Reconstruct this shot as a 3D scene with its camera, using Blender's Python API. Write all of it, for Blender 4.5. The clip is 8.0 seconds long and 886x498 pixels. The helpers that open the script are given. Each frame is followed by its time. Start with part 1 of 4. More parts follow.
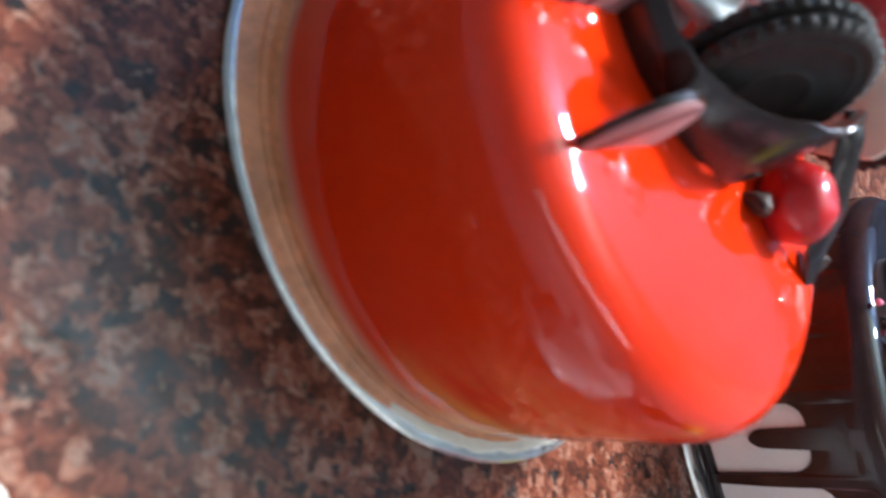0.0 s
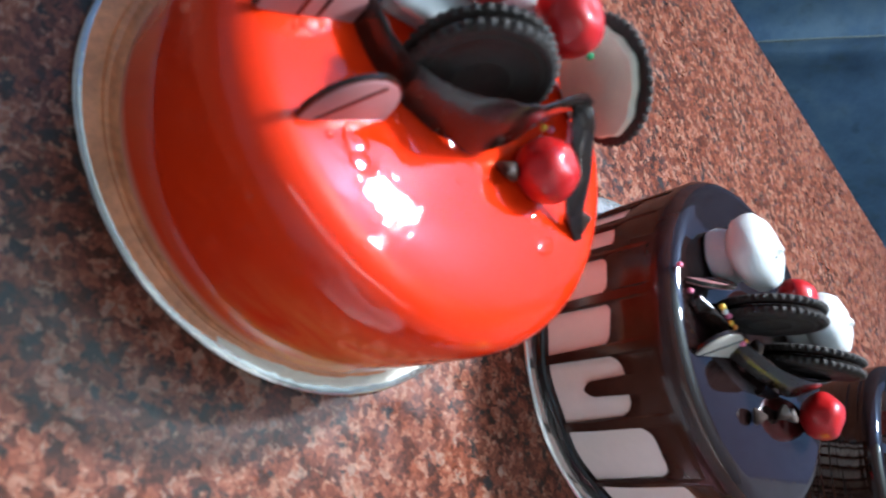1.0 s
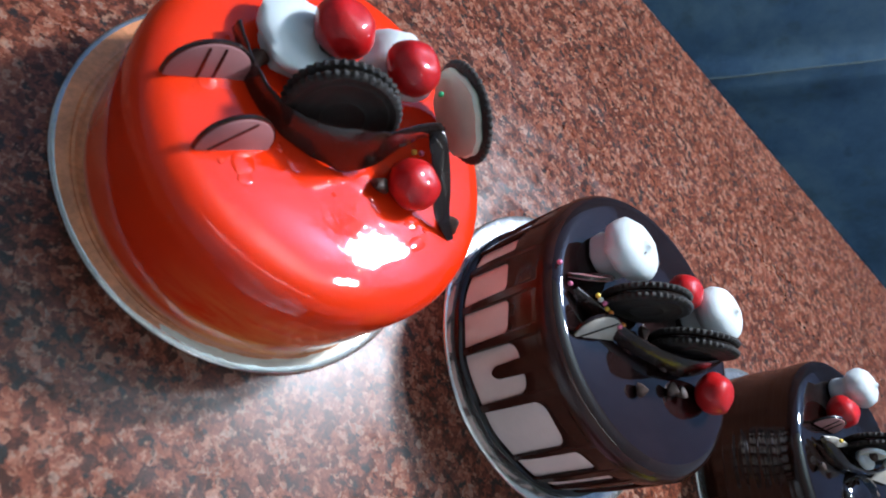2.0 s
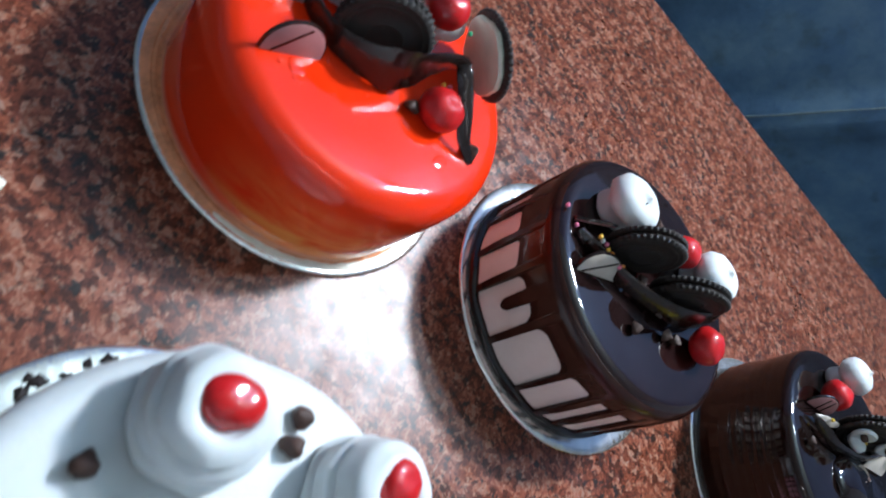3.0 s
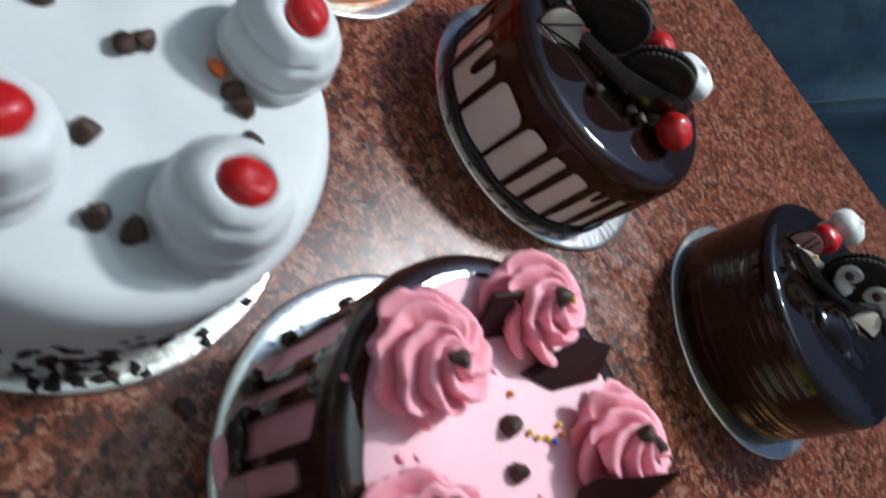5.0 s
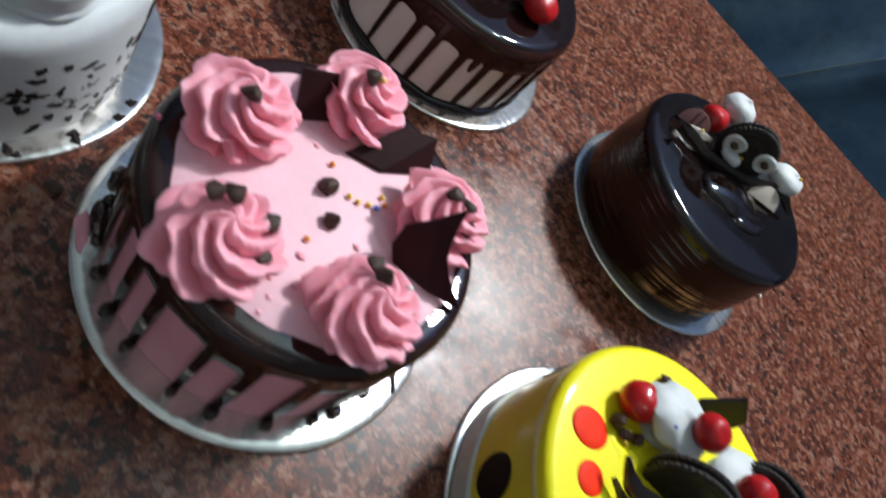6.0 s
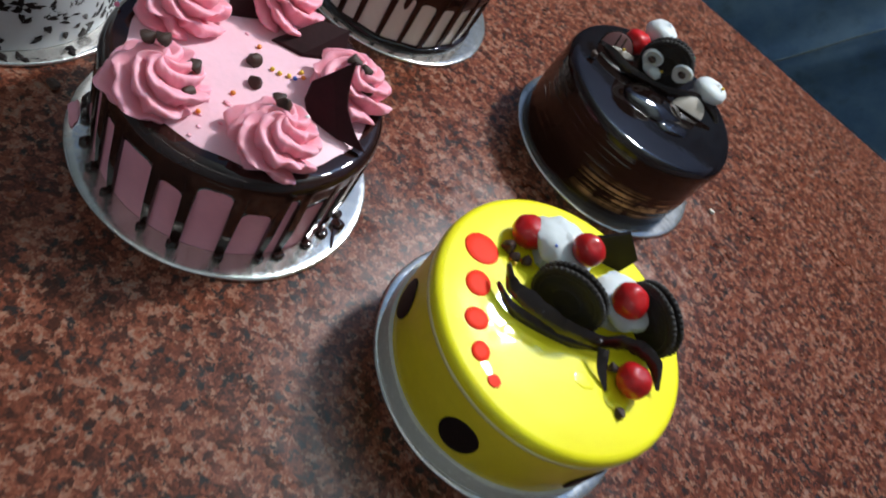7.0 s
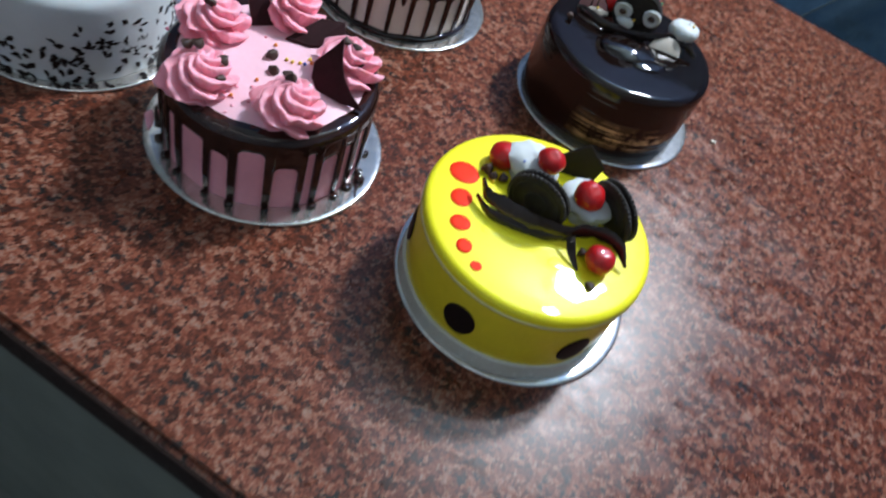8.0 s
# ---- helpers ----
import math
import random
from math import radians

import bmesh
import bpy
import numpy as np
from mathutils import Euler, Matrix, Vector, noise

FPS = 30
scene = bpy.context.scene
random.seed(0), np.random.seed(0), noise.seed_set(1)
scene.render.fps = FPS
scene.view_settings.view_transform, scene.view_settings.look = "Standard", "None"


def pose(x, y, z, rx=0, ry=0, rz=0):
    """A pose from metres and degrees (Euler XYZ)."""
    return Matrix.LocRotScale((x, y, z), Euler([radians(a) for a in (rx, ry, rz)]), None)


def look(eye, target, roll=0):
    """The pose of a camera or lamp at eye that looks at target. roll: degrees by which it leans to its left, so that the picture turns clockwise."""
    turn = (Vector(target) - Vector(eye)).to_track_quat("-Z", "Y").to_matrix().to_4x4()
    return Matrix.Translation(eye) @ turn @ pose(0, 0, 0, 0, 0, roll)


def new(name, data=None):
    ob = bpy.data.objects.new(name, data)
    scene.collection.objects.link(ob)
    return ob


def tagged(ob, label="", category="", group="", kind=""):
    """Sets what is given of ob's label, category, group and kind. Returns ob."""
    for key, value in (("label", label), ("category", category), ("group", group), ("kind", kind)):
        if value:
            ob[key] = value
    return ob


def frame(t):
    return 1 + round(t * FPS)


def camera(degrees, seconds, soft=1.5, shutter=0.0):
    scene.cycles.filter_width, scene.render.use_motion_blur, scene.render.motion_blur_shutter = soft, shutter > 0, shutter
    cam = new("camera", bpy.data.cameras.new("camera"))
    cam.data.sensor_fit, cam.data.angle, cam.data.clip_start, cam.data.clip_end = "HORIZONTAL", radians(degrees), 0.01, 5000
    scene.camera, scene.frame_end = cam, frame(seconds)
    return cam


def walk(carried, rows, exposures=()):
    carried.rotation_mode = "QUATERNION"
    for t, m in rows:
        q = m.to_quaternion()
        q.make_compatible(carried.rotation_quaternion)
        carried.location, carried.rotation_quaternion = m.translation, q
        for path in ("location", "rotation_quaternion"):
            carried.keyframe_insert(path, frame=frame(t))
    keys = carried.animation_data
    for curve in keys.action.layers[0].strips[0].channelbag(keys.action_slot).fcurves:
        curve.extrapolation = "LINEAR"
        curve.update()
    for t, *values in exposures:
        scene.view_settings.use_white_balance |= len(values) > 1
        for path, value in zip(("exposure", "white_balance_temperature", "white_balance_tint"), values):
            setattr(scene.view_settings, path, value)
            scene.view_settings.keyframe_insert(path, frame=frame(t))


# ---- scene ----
cam = camera(63.7, 8.0, soft=1.8, shutter=0.5)
PATH = [
    (0, (0.341, 0.41, 0.124), (1.379, 1.471, -1.216), 75.3),
    (0.2, (0.346, 0.407, 0.133), (1.383, 1.468, -1.208), 75.1),
    (0.5, (0.354, 0.401, 0.15), (1.378, 1.489, -1.18), 74.0),
    (0.7, (0.36, 0.396, 0.163), (1.367, 1.5, -1.166), 73.0),
    (1, (0.367, 0.387, 0.187), (1.331, 1.516, -1.154), 70.8),
    (1.2, (0.371, 0.381, 0.204), (1.294, 1.516, -1.16), 69.1),
    (1.5, (0.378, 0.374, 0.227), (1.257, 1.529, -1.15), 66.8),
    (1.7, (0.383, 0.367, 0.241), (1.229, 1.547, -1.134), 65.0),
    (2.8, (0.406, 0.308, 0.27), (1.107, 1.575, -1.109), 62.7),
    (3, (0.412, 0.294, 0.267), (1.079, 1.574, -1.118), 63.1),
    (3.2, (0.419, 0.28, 0.265), (1.043, 1.565, -1.134), 63.4),
    (3.5, (0.429, 0.261, 0.259), (1.006, 1.549, -1.159), 64.2),
    (3.8, (0.444, 0.245, 0.253), (0.989, 1.539, -1.171), 64.6),
    (4, (0.457, 0.237, 0.251), (0.983, 1.536, -1.176), 64.4),
    (4.2, (0.47, 0.228, 0.249), (0.983, 1.531, -1.18), 64.2),
    (5.3, (0.583, 0.188, 0.262), (0.983, 1.53, -1.165), 58.5),
    (5.5, (0.608, 0.178, 0.269), (0.973, 1.532, -1.157), 57.0),
    (5.8, (0.649, 0.161, 0.282), (0.949, 1.517, -1.156), 54.3),
    (6, (0.674, 0.15, 0.289), (0.941, 1.511, -1.151), 52.5),
    (6.2, (0.702, 0.136, 0.297), (0.92, 1.504, -1.145), 50.6),
    (6.5, (0.739, 0.116, 0.307), (0.893, 1.486, -1.142), 47.8),
    (6.8, (0.773, 0.096, 0.321), (0.85, 1.454, -1.145), 44.3),
    (7, (0.794, 0.082, 0.33), (0.815, 1.446, -1.133), 41.6),
    (7.2, (0.814, 0.069, 0.341), (0.777, 1.421, -1.133), 38.4),
    (7.5, (0.842, 0.048, 0.357), (0.712, 1.379, -1.13), 33.5),
    (7.8, (0.87, 0.031, 0.373), (0.664, 1.345, -1.121), 28.4),
    (8, (0.887, 0.018, 0.384), (0.628, 1.288, -1.139), 24.8),
]
EXPOSURES = [(0, 1.05, 6150, 10), (0.5, 1.10, 6150, 10), (1, 0.95, 6000, 10), (1.5, 0.45, 5850, 10), (2.8, 0.38, 5900, 10), (3.5, 0.17, 6000, 10), (4, -0.10, 6150, 10), (5.5, -0.25, 6550, 10), (7, -0.16, 6500, 10), (8, -0.03, 6000, 10)]
cam.data.dof.use_dof, cam.data.dof.focus_distance, cam.data.dof.aperture_fstop = True, 0.37, 15.0
walk(cam, [(t, look(eye, target, roll)) for t, eye, target, roll in PATH], EXPOSURES)

# ---- light ----
LAMP_AT = Vector((1.05, 1.37, 1.27))
LAMP_AIM = Vector((0.60, 0.45, 0.0))
world = bpy.data.worlds.new("room_air")
world.use_nodes = True
world.node_tree.nodes["Background"].inputs[0].default_value = (0.55, 0.65, 0.8, 1)
world.node_tree.nodes["Background"].inputs[1].default_value = 0.02
scene.world = world


def area_light(name, m, sx, sy, power, colour):
    data = bpy.data.lights.new(name, "AREA")
    data.shape, data.size, data.size_y = "RECTANGLE", sx, sy
    data.energy, data.color = power, colour
    ob = new(name, data)
    ob.matrix_world = m
    return ob


area_light("wall_panel_light", look(LAMP_AT, LAMP_AIM), 0.13, 0.13, 12.8, (0.95, 0.98, 1.0)).data.spread = radians(110)
# added fill, out of view: bounces off the back wall onto the cake sides
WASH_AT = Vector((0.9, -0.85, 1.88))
area_light("back_wall_fill_light", look(WASH_AT, Vector((0.9, -1.9, 0.55))), 2.4, 0.12, 10.5, (1.0, 0.97, 0.93))
# added uplight: brightens the ceiling that the granite mirrors
area_light("ceiling_fill_light", look(LAMP_AT + Vector((0, -0.05, 0.13)), LAMP_AT + Vector((-0.35, -0.55, 0.9))), 0.14, 0.06, 7.5, (0.93, 1.0, 0.98))
# added point light off the panel, brightens the upper wall that the glazes mirror
WALL_FILL_AT = LAMP_AT + Vector((0.03, -0.22, 0.14))
wall_fill = bpy.data.lights.new("wall_fill_light", "POINT")
wall_fill.energy, wall_fill.color, wall_fill.shadow_soft_size = 18.0, (0.93, 0.98, 1.0), 0.035
new("wall_fill_light", wall_fill).location = WALL_FILL_AT


# ---- materials ----
class Mat:
    """A node material with a short way to add and link nodes."""

    def __init__(self, name, colour=(0.5, 0.5, 0.5), rough=0.5, metal=0.0, coat=0.0, coat_rough=0.05, sss=0.0, ior=1.5):
        self.m = bpy.data.materials.new(name)
        self.m.use_nodes = True
        self.t = self.m.node_tree
        self.b = self.t.nodes["Principled BSDF"]
        self.set("Base Color", (*colour, 1))
        self.set("Roughness", rough)
        self.set("Metallic", metal)
        self.set("Coat Weight", coat)
        self.set("Coat Roughness", coat_rough)
        self.set("IOR", ior)
        if sss:
            self.set("Subsurface Weight", sss)
            self.set("Subsurface Radius", (1.0, 0.8, 0.7))
            self.set("Subsurface Scale", 0.004)

    def set(self, key, value):
        self.b.inputs[key].default_value = value

    def node(self, kind, ins=(), **props):
        n = self.t.nodes.new(kind)
        for k, v in props.items():
            if k == "data_type":
                n.data_type = v
            elif k == "noise_dimensions":
                n.noise_dimensions = v
            elif k == "blend_type":
                n.blend_type = v
            elif k == "feature":
                n.feature = v
            elif k == "operation":
                n.operation = v
        for key, v in dict(ins).items():
            self.put(n, key, v)
        return n

    def put(self, n, key, v):
        if hasattr(v, "is_output"):
            self.t.links.new(v, n.inputs[key])
        else:
            n.inputs[key].default_value = v

    def coords(self):
        return self.node("ShaderNodeTexCoord").outputs["Object"]

    def noise(self, scale, detail=3.0, rough=0.55, vector=None, distortion=0.0):
        n = self.node("ShaderNodeTexNoise", {"Scale": scale, "Detail": detail, "Roughness": rough, "Distortion": distortion})
        self.put(n, "Vector", vector or self.coords())
        return n.outputs["Fac"]

    def ramp(self, fac, stops):
        n = self.t.nodes.new("ShaderNodeValToRGB")
        els = n.color_ramp.elements
        while len(els) < len(stops):
            els.new(0.5)
        for e, (p, c) in zip(els, stops):
            e.position, e.color = p, (*c, 1)
        self.t.links.new(fac, n.inputs[0])
        return n.outputs[0]

    def mix(self, fac, a, b, blend="MIX"):
        n = self.node("ShaderNodeMix", data_type="RGBA", blend_type=blend)
        for i, v in ((0, fac), (6, a), (7, b)):
            if hasattr(v, "is_output"):
                self.t.links.new(v, n.inputs[i])
            elif i == 0:
                n.inputs[i].default_value = v
            else:
                n.inputs[i].default_value = (*v, 1)
        return n.outputs[2]

    def math(self, op, a, b=0.0):
        n = self.node("ShaderNodeMath", operation=op)
        self.put(n, 0, a)
        self.put(n, 1, b)
        return n.outputs[0]

    def colour(self, out):
        self.t.links.new(out, self.b.inputs["Base Color"])
        return self

    def rough(self, fac, lo, hi):
        n = self.node("ShaderNodeMapRange", {"Value": fac, "To Min": lo, "To Max": hi})
        self.t.links.new(n.outputs[0], self.b.inputs["Roughness"])
        return self

    def bump(self, fac, strength, dist):
        n = self.node("ShaderNodeBump", {"Height": fac, "Strength": strength, "Distance": dist})
        for key in ("Normal", "Coat Normal"):
            self.t.links.new(n.outputs[0], self.b.inputs[key])
        return self


def simple(name, colour, rough, scale=80.0, spread=0.25, bump=0.2, dist=0.0006, spec=0.5, **kw):
    """A surface with two scales of variation in tone and a fine relief."""
    m = Mat(name, colour, rough, **kw)
    m.set("Specular IOR Level", spec)
    a, b = m.noise(scale, 4), m.noise(scale * 7, 3)
    lo = tuple(c * (1 - spread) for c in colour)
    hi = tuple(min(1.0, c * (1 + spread)) for c in colour)
    m.colour(m.ramp(m.math("ADD", m.math("MULTIPLY", a, 0.65), m.math("MULTIPLY", b, 0.35)), [(0.3, lo), (0.7, hi)]))
    m.rough(b, max(0.02, rough * 0.8), min(1.0, rough * 1.25))
    if bump:
        m.bump(b, bump, dist)
    return m.m


def granite_material():
    m = Mat("polished_red_granite", rough=0.6)
    m.set("Specular IOR Level", 0.0)
    co = m.coords()
    warp = m.node("ShaderNodeTexNoise", {"Vector": co, "Scale": 240.0, "Detail": 3.0})
    add = m.node("ShaderNodeVectorMath", operation="MULTIPLY_ADD")
    m.put(add, 0, warp.outputs["Color"])
    add.inputs[1].default_value = (0.007, 0.007, 0.007)
    m.put(add, 2, co)
    v1 = m.node("ShaderNodeTexVoronoi", {"Vector": add.outputs[0], "Scale": 230.0})
    v2 = m.node("ShaderNodeTexVoronoi", {"Vector": add.outputs[0], "Scale": 520.0})
    one = m.node("ShaderNodeSeparateColor", {0: v1.outputs["Color"]}).outputs[0]
    two = m.node("ShaderNodeSeparateColor", {0: v2.outputs["Color"]}).outputs[1]
    pick = m.math("ADD", m.math("MULTIPLY", one, 0.6), m.math("MULTIPLY", two, 0.4))
    base = m.ramp(pick, [(0.10, (0.015, 0.008, 0.006)), (0.28, (0.048, 0.015, 0.009)), (0.48, (0.122, 0.033, 0.017)), (0.66, (0.200, 0.062, 0.034)), (0.80, (0.28, 0.135, 0.088)), (0.92, (0.24, 0.15, 0.11))])
    base = m.mix(m.math("MULTIPLY", m.noise(7.0, 3), 0.35), base, (0.115, 0.037, 0.023))
    fleck = m.math("ADD", m.math("MULTIPLY", m.noise(170.0, 3, 0.6), 0.75), m.math("MULTIPLY", m.noise(28.0, 2), 0.25))
    base = m.mix(m.ramp(fleck, [(0.39, (1, 1, 1)), (0.45, (0, 0, 0))]), base, (0.020, 0.017, 0.016))
    base = m.mix(m.ramp(m.noise(210.0, 3, 0.6), [(0.60, (0, 0, 0)), (0.68, (0.8, 0.8, 0.8))]), base, (0.30, 0.160, 0.105))
    base = m.mix(0.48, base, m.ramp(m.noise(700.0, 3, 0.7), [(0.3, (0.12, 0.12, 0.12)), (0.68, (0.80, 0.80, 0.80))]), "OVERLAY")
    m.colour(base)
    m.bump(m.noise(420.0, 3), 0.05, 0.0005)
    # the polish: a haze that varies with wiping marks over the stone
    wipe = m.node("ShaderNodeMapping", {"Vector": co, "Rotation": (0, 0, 0.6), "Scale": (9.0, 30.0, 1.0)})
    smear = m.math("ADD", m.math("MULTIPLY", m.noise(1.0, 4, 0.6, wipe.outputs[0], 0.6), 0.6), m.math("MULTIPLY", m.noise(90.0, 3), 0.4))
    haze = m.node("ShaderNodeMapRange", {"Value": smear, "From Min": 0.3, "From Max": 0.7, "To Min": 0.23, "To Max": 0.42})
    gloss = m.node("ShaderNodeBsdfGlossy", {"Color": (0.9, 0.9, 0.9, 1), "Roughness": haze.outputs[0]})
    gloss.distribution = "BECKMANN"
    rim = m.node("ShaderNodeFresnel", {"IOR": 1.45})
    both = m.node("ShaderNodeMixShader", {0: m.math("MULTIPLY", rim.outputs[0], 0.62), 1: m.b.outputs[0], 2: gloss.outputs[0]})
    m.t.links.new(both.outputs[0], m.t.nodes["Material Output"].inputs[0])
    return m.m


GRANITE = granite_material()
# the front edge's shade is put into this darkened granite colour
SHADED_EDGE = simple("shaded_granite_edge", (0.022, 0.012, 0.010), 0.7, 200.0, 0.5, 0.6, 0.002, spec=0.2)


def painted_wall_material():
    m = Mat("blue_distempered_wall", rough=0.6)
    a, b, c = m.noise(7.0, 5, 0.65), m.noise(26.0, 4), m.noise(160.0, 3)
    col = m.ramp(a, [(0.30, (0.052, 0.105, 0.185)), (0.5, (0.095, 0.185, 0.31)), (0.70, (0.17, 0.28, 0.39))])
    col = m.mix(m.ramp(b, [(0.55, (0, 0, 0)), (0.75, (0.6, 0.6, 0.6))]), col, (0.07, 0.115, 0.125))
    col = m.mix(m.ramp(m.noise(11.0, 2), [(0.68, (0, 0, 0)), (0.74, (1, 1, 1))]), col, (0.015, 0.028, 0.03))
    m.colour(col).rough(c, 0.45, 0.7).bump(m.noise(60.0, 4), 0.3, 0.003)
    return m.m


BLUE_WALL = painted_wall_material()
# upper wall, out of view: lamp glow for the glazes' reflections lightens its base
UPPER_WALL = simple("upper_wall_blue_with_glow", (0.36, 0.53, 0.93), 0.75, 6.0, 0.15, 0.2, 0.002)
PLASTER = simple("pale_plaster", (0.55, 0.58, 0.62), 0.8, 6.0, 0.12, 0.2, 0.002)
CEILING = simple("pale_ceiling_paint", (0.64, 0.75, 0.73), 0.85, 4.0, 0.06, 0.1, 0.002)
FLOOR_TILE = simple("grey_floor_tile", (0.16, 0.17, 0.16), 0.4, 12.0, 0.25, 0.1, 0.001)
BASE_PAINT = simple("grey_green_painted_base", (0.15, 0.165, 0.14), 0.7, 14.0, 0.2, 0.2, 0.001)


def foil_material():
    m = Mat("silver_foil_card", (0.75, 0.77, 0.77), 0.3, metal=0.88)
    co = m.coords()
    sep = m.node("ShaderNodeSeparateXYZ", {0: co})
    ang = m.math("ARCTAN2", sep.outputs[1], sep.outputs[0])
    vec = m.node("ShaderNodeCombineXYZ", {0: m.math("MULTIPLY", ang, 14.0)})
    flute = m.noise(1.0, 3, 0.6, vec.outputs[0])
    a = m.noise(45.0, 4, 0.6)
    m.colour(m.ramp(m.math("ADD", m.math("MULTIPLY", a, 0.5), m.math("MULTIPLY", flute, 0.5)), [(0.3, (0.52, 0.49, 0.45)), (0.7, (0.82, 0.80, 0.76))]))
    m.rough(flute, 0.12, 0.26).bump(m.math("ADD", flute, m.math("MULTIPLY", m.noise(110.0, 4, 0.6), 1.2)), 0.28, 0.0009)
    return m.m


FOIL = foil_material()


def red_glaze_material():
    m = Mat("red_mirror_glaze", rough=0.45, coat=1.0, coat_rough=0.03)
    m.set("Specular IOR Level", 0.0)
    co = m.coords()
    sep = m.node("ShaderNodeSeparateXYZ", {0: co})
    x, y, z = sep.outputs
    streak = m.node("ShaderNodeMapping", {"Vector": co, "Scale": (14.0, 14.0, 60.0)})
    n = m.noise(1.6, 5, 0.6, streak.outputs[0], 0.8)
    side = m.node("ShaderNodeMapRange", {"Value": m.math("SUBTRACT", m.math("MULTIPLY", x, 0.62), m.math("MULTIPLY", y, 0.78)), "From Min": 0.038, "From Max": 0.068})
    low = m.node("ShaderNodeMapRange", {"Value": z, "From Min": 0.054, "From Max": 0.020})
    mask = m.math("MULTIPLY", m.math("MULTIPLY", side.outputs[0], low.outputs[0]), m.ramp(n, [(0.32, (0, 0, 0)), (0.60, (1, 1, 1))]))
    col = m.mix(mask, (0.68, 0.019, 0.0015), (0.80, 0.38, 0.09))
    col = m.mix(m.math("MULTIPLY", m.noise(18.0, 3), 0.5), col, (0.80, 0.054, 0.0015))
    foot = m.node("ShaderNodeMapRange", {"Value": z, "From Min": 0.009, "From Max": 0.0045})
    col = m.mix(m.math("MULTIPLY", foot.outputs[0], 0.75), col, (0.62, 0.34, 0.24))
    m.colour(col).bump(m.math("ADD", m.noise(45.0, 3), m.math("MULTIPLY", m.noise(320.0, 2), 0.30)), 0.13, 0.0015)
    return m.m


RED_GLAZE = red_glaze_material()
DARK_GLAZE = simple("dark_chocolate_glaze", (0.022, 0.009, 0.007), 0.3, 25.0, 0.35, 0.06, 0.001, spec=0.0, coat=1.0, coat_rough=0.03)
BLACK_GLAZE = simple("black_chocolate_glaze", (0.006, 0.003, 0.0025), 0.3, 25.0, 0.35, 0.06, 0.001, spec=0.0, coat=1.0, coat_rough=0.04)
BROWN_GLAZE = simple("brown_chocolate_glaze", (0.011, 0.0052, 0.0050), 0.35, 25.0, 0.35, 0.03, 0.001, spec=0.0, coat=1.0, coat_rough=0.035)
# same glaze as the top, browner: the sides' reflected brown is in the base
SIDE_GLAZE = simple("side_glaze_reflected_brown", (0.030, 0.0105, 0.0075), 0.4, 25.0, 0.35, 0.05, 0.001, spec=0.0, coat=0.7, coat_rough=0.17)
DARK_CHOC = simple("dark_chocolate", (0.016, 0.008, 0.006), 0.25, 90.0, 0.4, 0.10, 0.0008, spec=0.3, coat=0.55, coat_rough=0.07)
CHIP_CHOC = simple("chocolate_chip", (0.050, 0.026, 0.019), 0.55, 250.0, 0.45, 0.35, spec=0.35)
MAROON_CHOC = simple("matt_maroon_chocolate", (0.026, 0.009, 0.010), 0.5, 70.0, 0.3, 0.15, spec=0.12)
MATT_CHOC = simple("matt_dark_chocolate", (0.010, 0.006, 0.006), 0.55, 90.0, 0.3, 0.1, spec=0.2)
COOKIE = simple("black_cocoa_biscuit", (0.016, 0.012, 0.010), 0.7, 400.0, 0.5, 0.6, 0.0006)
WHITE_CREAM = simple("white_whipped_cream", (0.57, 0.605, 0.61), 0.55, 60.0, 0.04, 0.12, 0.0008, sss=0.4)
FILLING = simple("pale_biscuit_filling", (0.62, 0.66, 0.54), 0.6, 150.0, 0.08, 0.3)
PINK_CREAM = simple("pink_whipped_cream", (0.86, 0.35, 0.43), 0.5, 70.0, 0.07, 0.15, 0.0008, sss=0.6)
PALE_PINK = simple("pale_pink_cream_top", (0.80, 0.48, 0.545), 0.5, 40.0, 0.07, 0.15, 0.0008, sss=0.1)
# deeper than the top's pink: interreflected light is put into the base
SIDE_PINK = simple("pink_cream_side", (0.80, 0.36, 0.43), 0.5, 40.0, 0.08, 0.15, 0.0008)
SIDE_PALE = simple("pale_cream_side", (0.74, 0.67, 0.62), 0.45, 40.0, 0.06, 0.15, 0.0008)
LILAC_CHOC = simple("lilac_milk_chocolate", (0.36, 0.17, 0.17), 0.4, 90.0, 0.1, 0.1)
GREY_CHOC = simple("pale_grey_chocolate", (0.38, 0.34, 0.29), 0.4, 90.0, 0.1, 0.1)
YELLOW = Mat("yellow_jelly_glaze", (0.94, 0.83, 0.004), 0.4, coat=0.8, coat_rough=0.03)
YELLOW.set("Specular IOR Level", 0.1)
YELLOW.colour(YELLOW.ramp(YELLOW.noise(25.0, 3), [(0.3, (0.90, 0.79, 0.012)), (0.7, (0.93, 0.85, 0.020))]))
YELLOW.bump(YELLOW.math("ADD", YELLOW.noise(38.0, 2), YELLOW.math("MULTIPLY", YELLOW.noise(300.0, 2), 0.11)), 0.12, 0.002)
YELLOW_GLAZE = YELLOW.m
YELLOW_SIDE = simple("yellow_cream_side", (0.74, 0.61, 0.02), 0.3, 30.0, 0.08, 0.1, 0.002, coat=0.4, coat_rough=0.12)
CLEAR_FILM = simple("milky_acetate_collar", (0.55, 0.57, 0.50), 0.25, 40.0, 0.15, 0.1, 0.001, coat=0.5)
CHERRY = simple("glazed_red_cherry", (0.44, 0.008, 0.009), 0.4, 120.0, 0.25, 0.03, 0.0008, spec=0.1, coat=0.85, coat_rough=0.035, sss=0.15)
RED_JELLY = simple("red_jelly_dot", (0.86, 0.030, 0.004), 0.5, 120.0, 0.12, 0.05, spec=0.1)
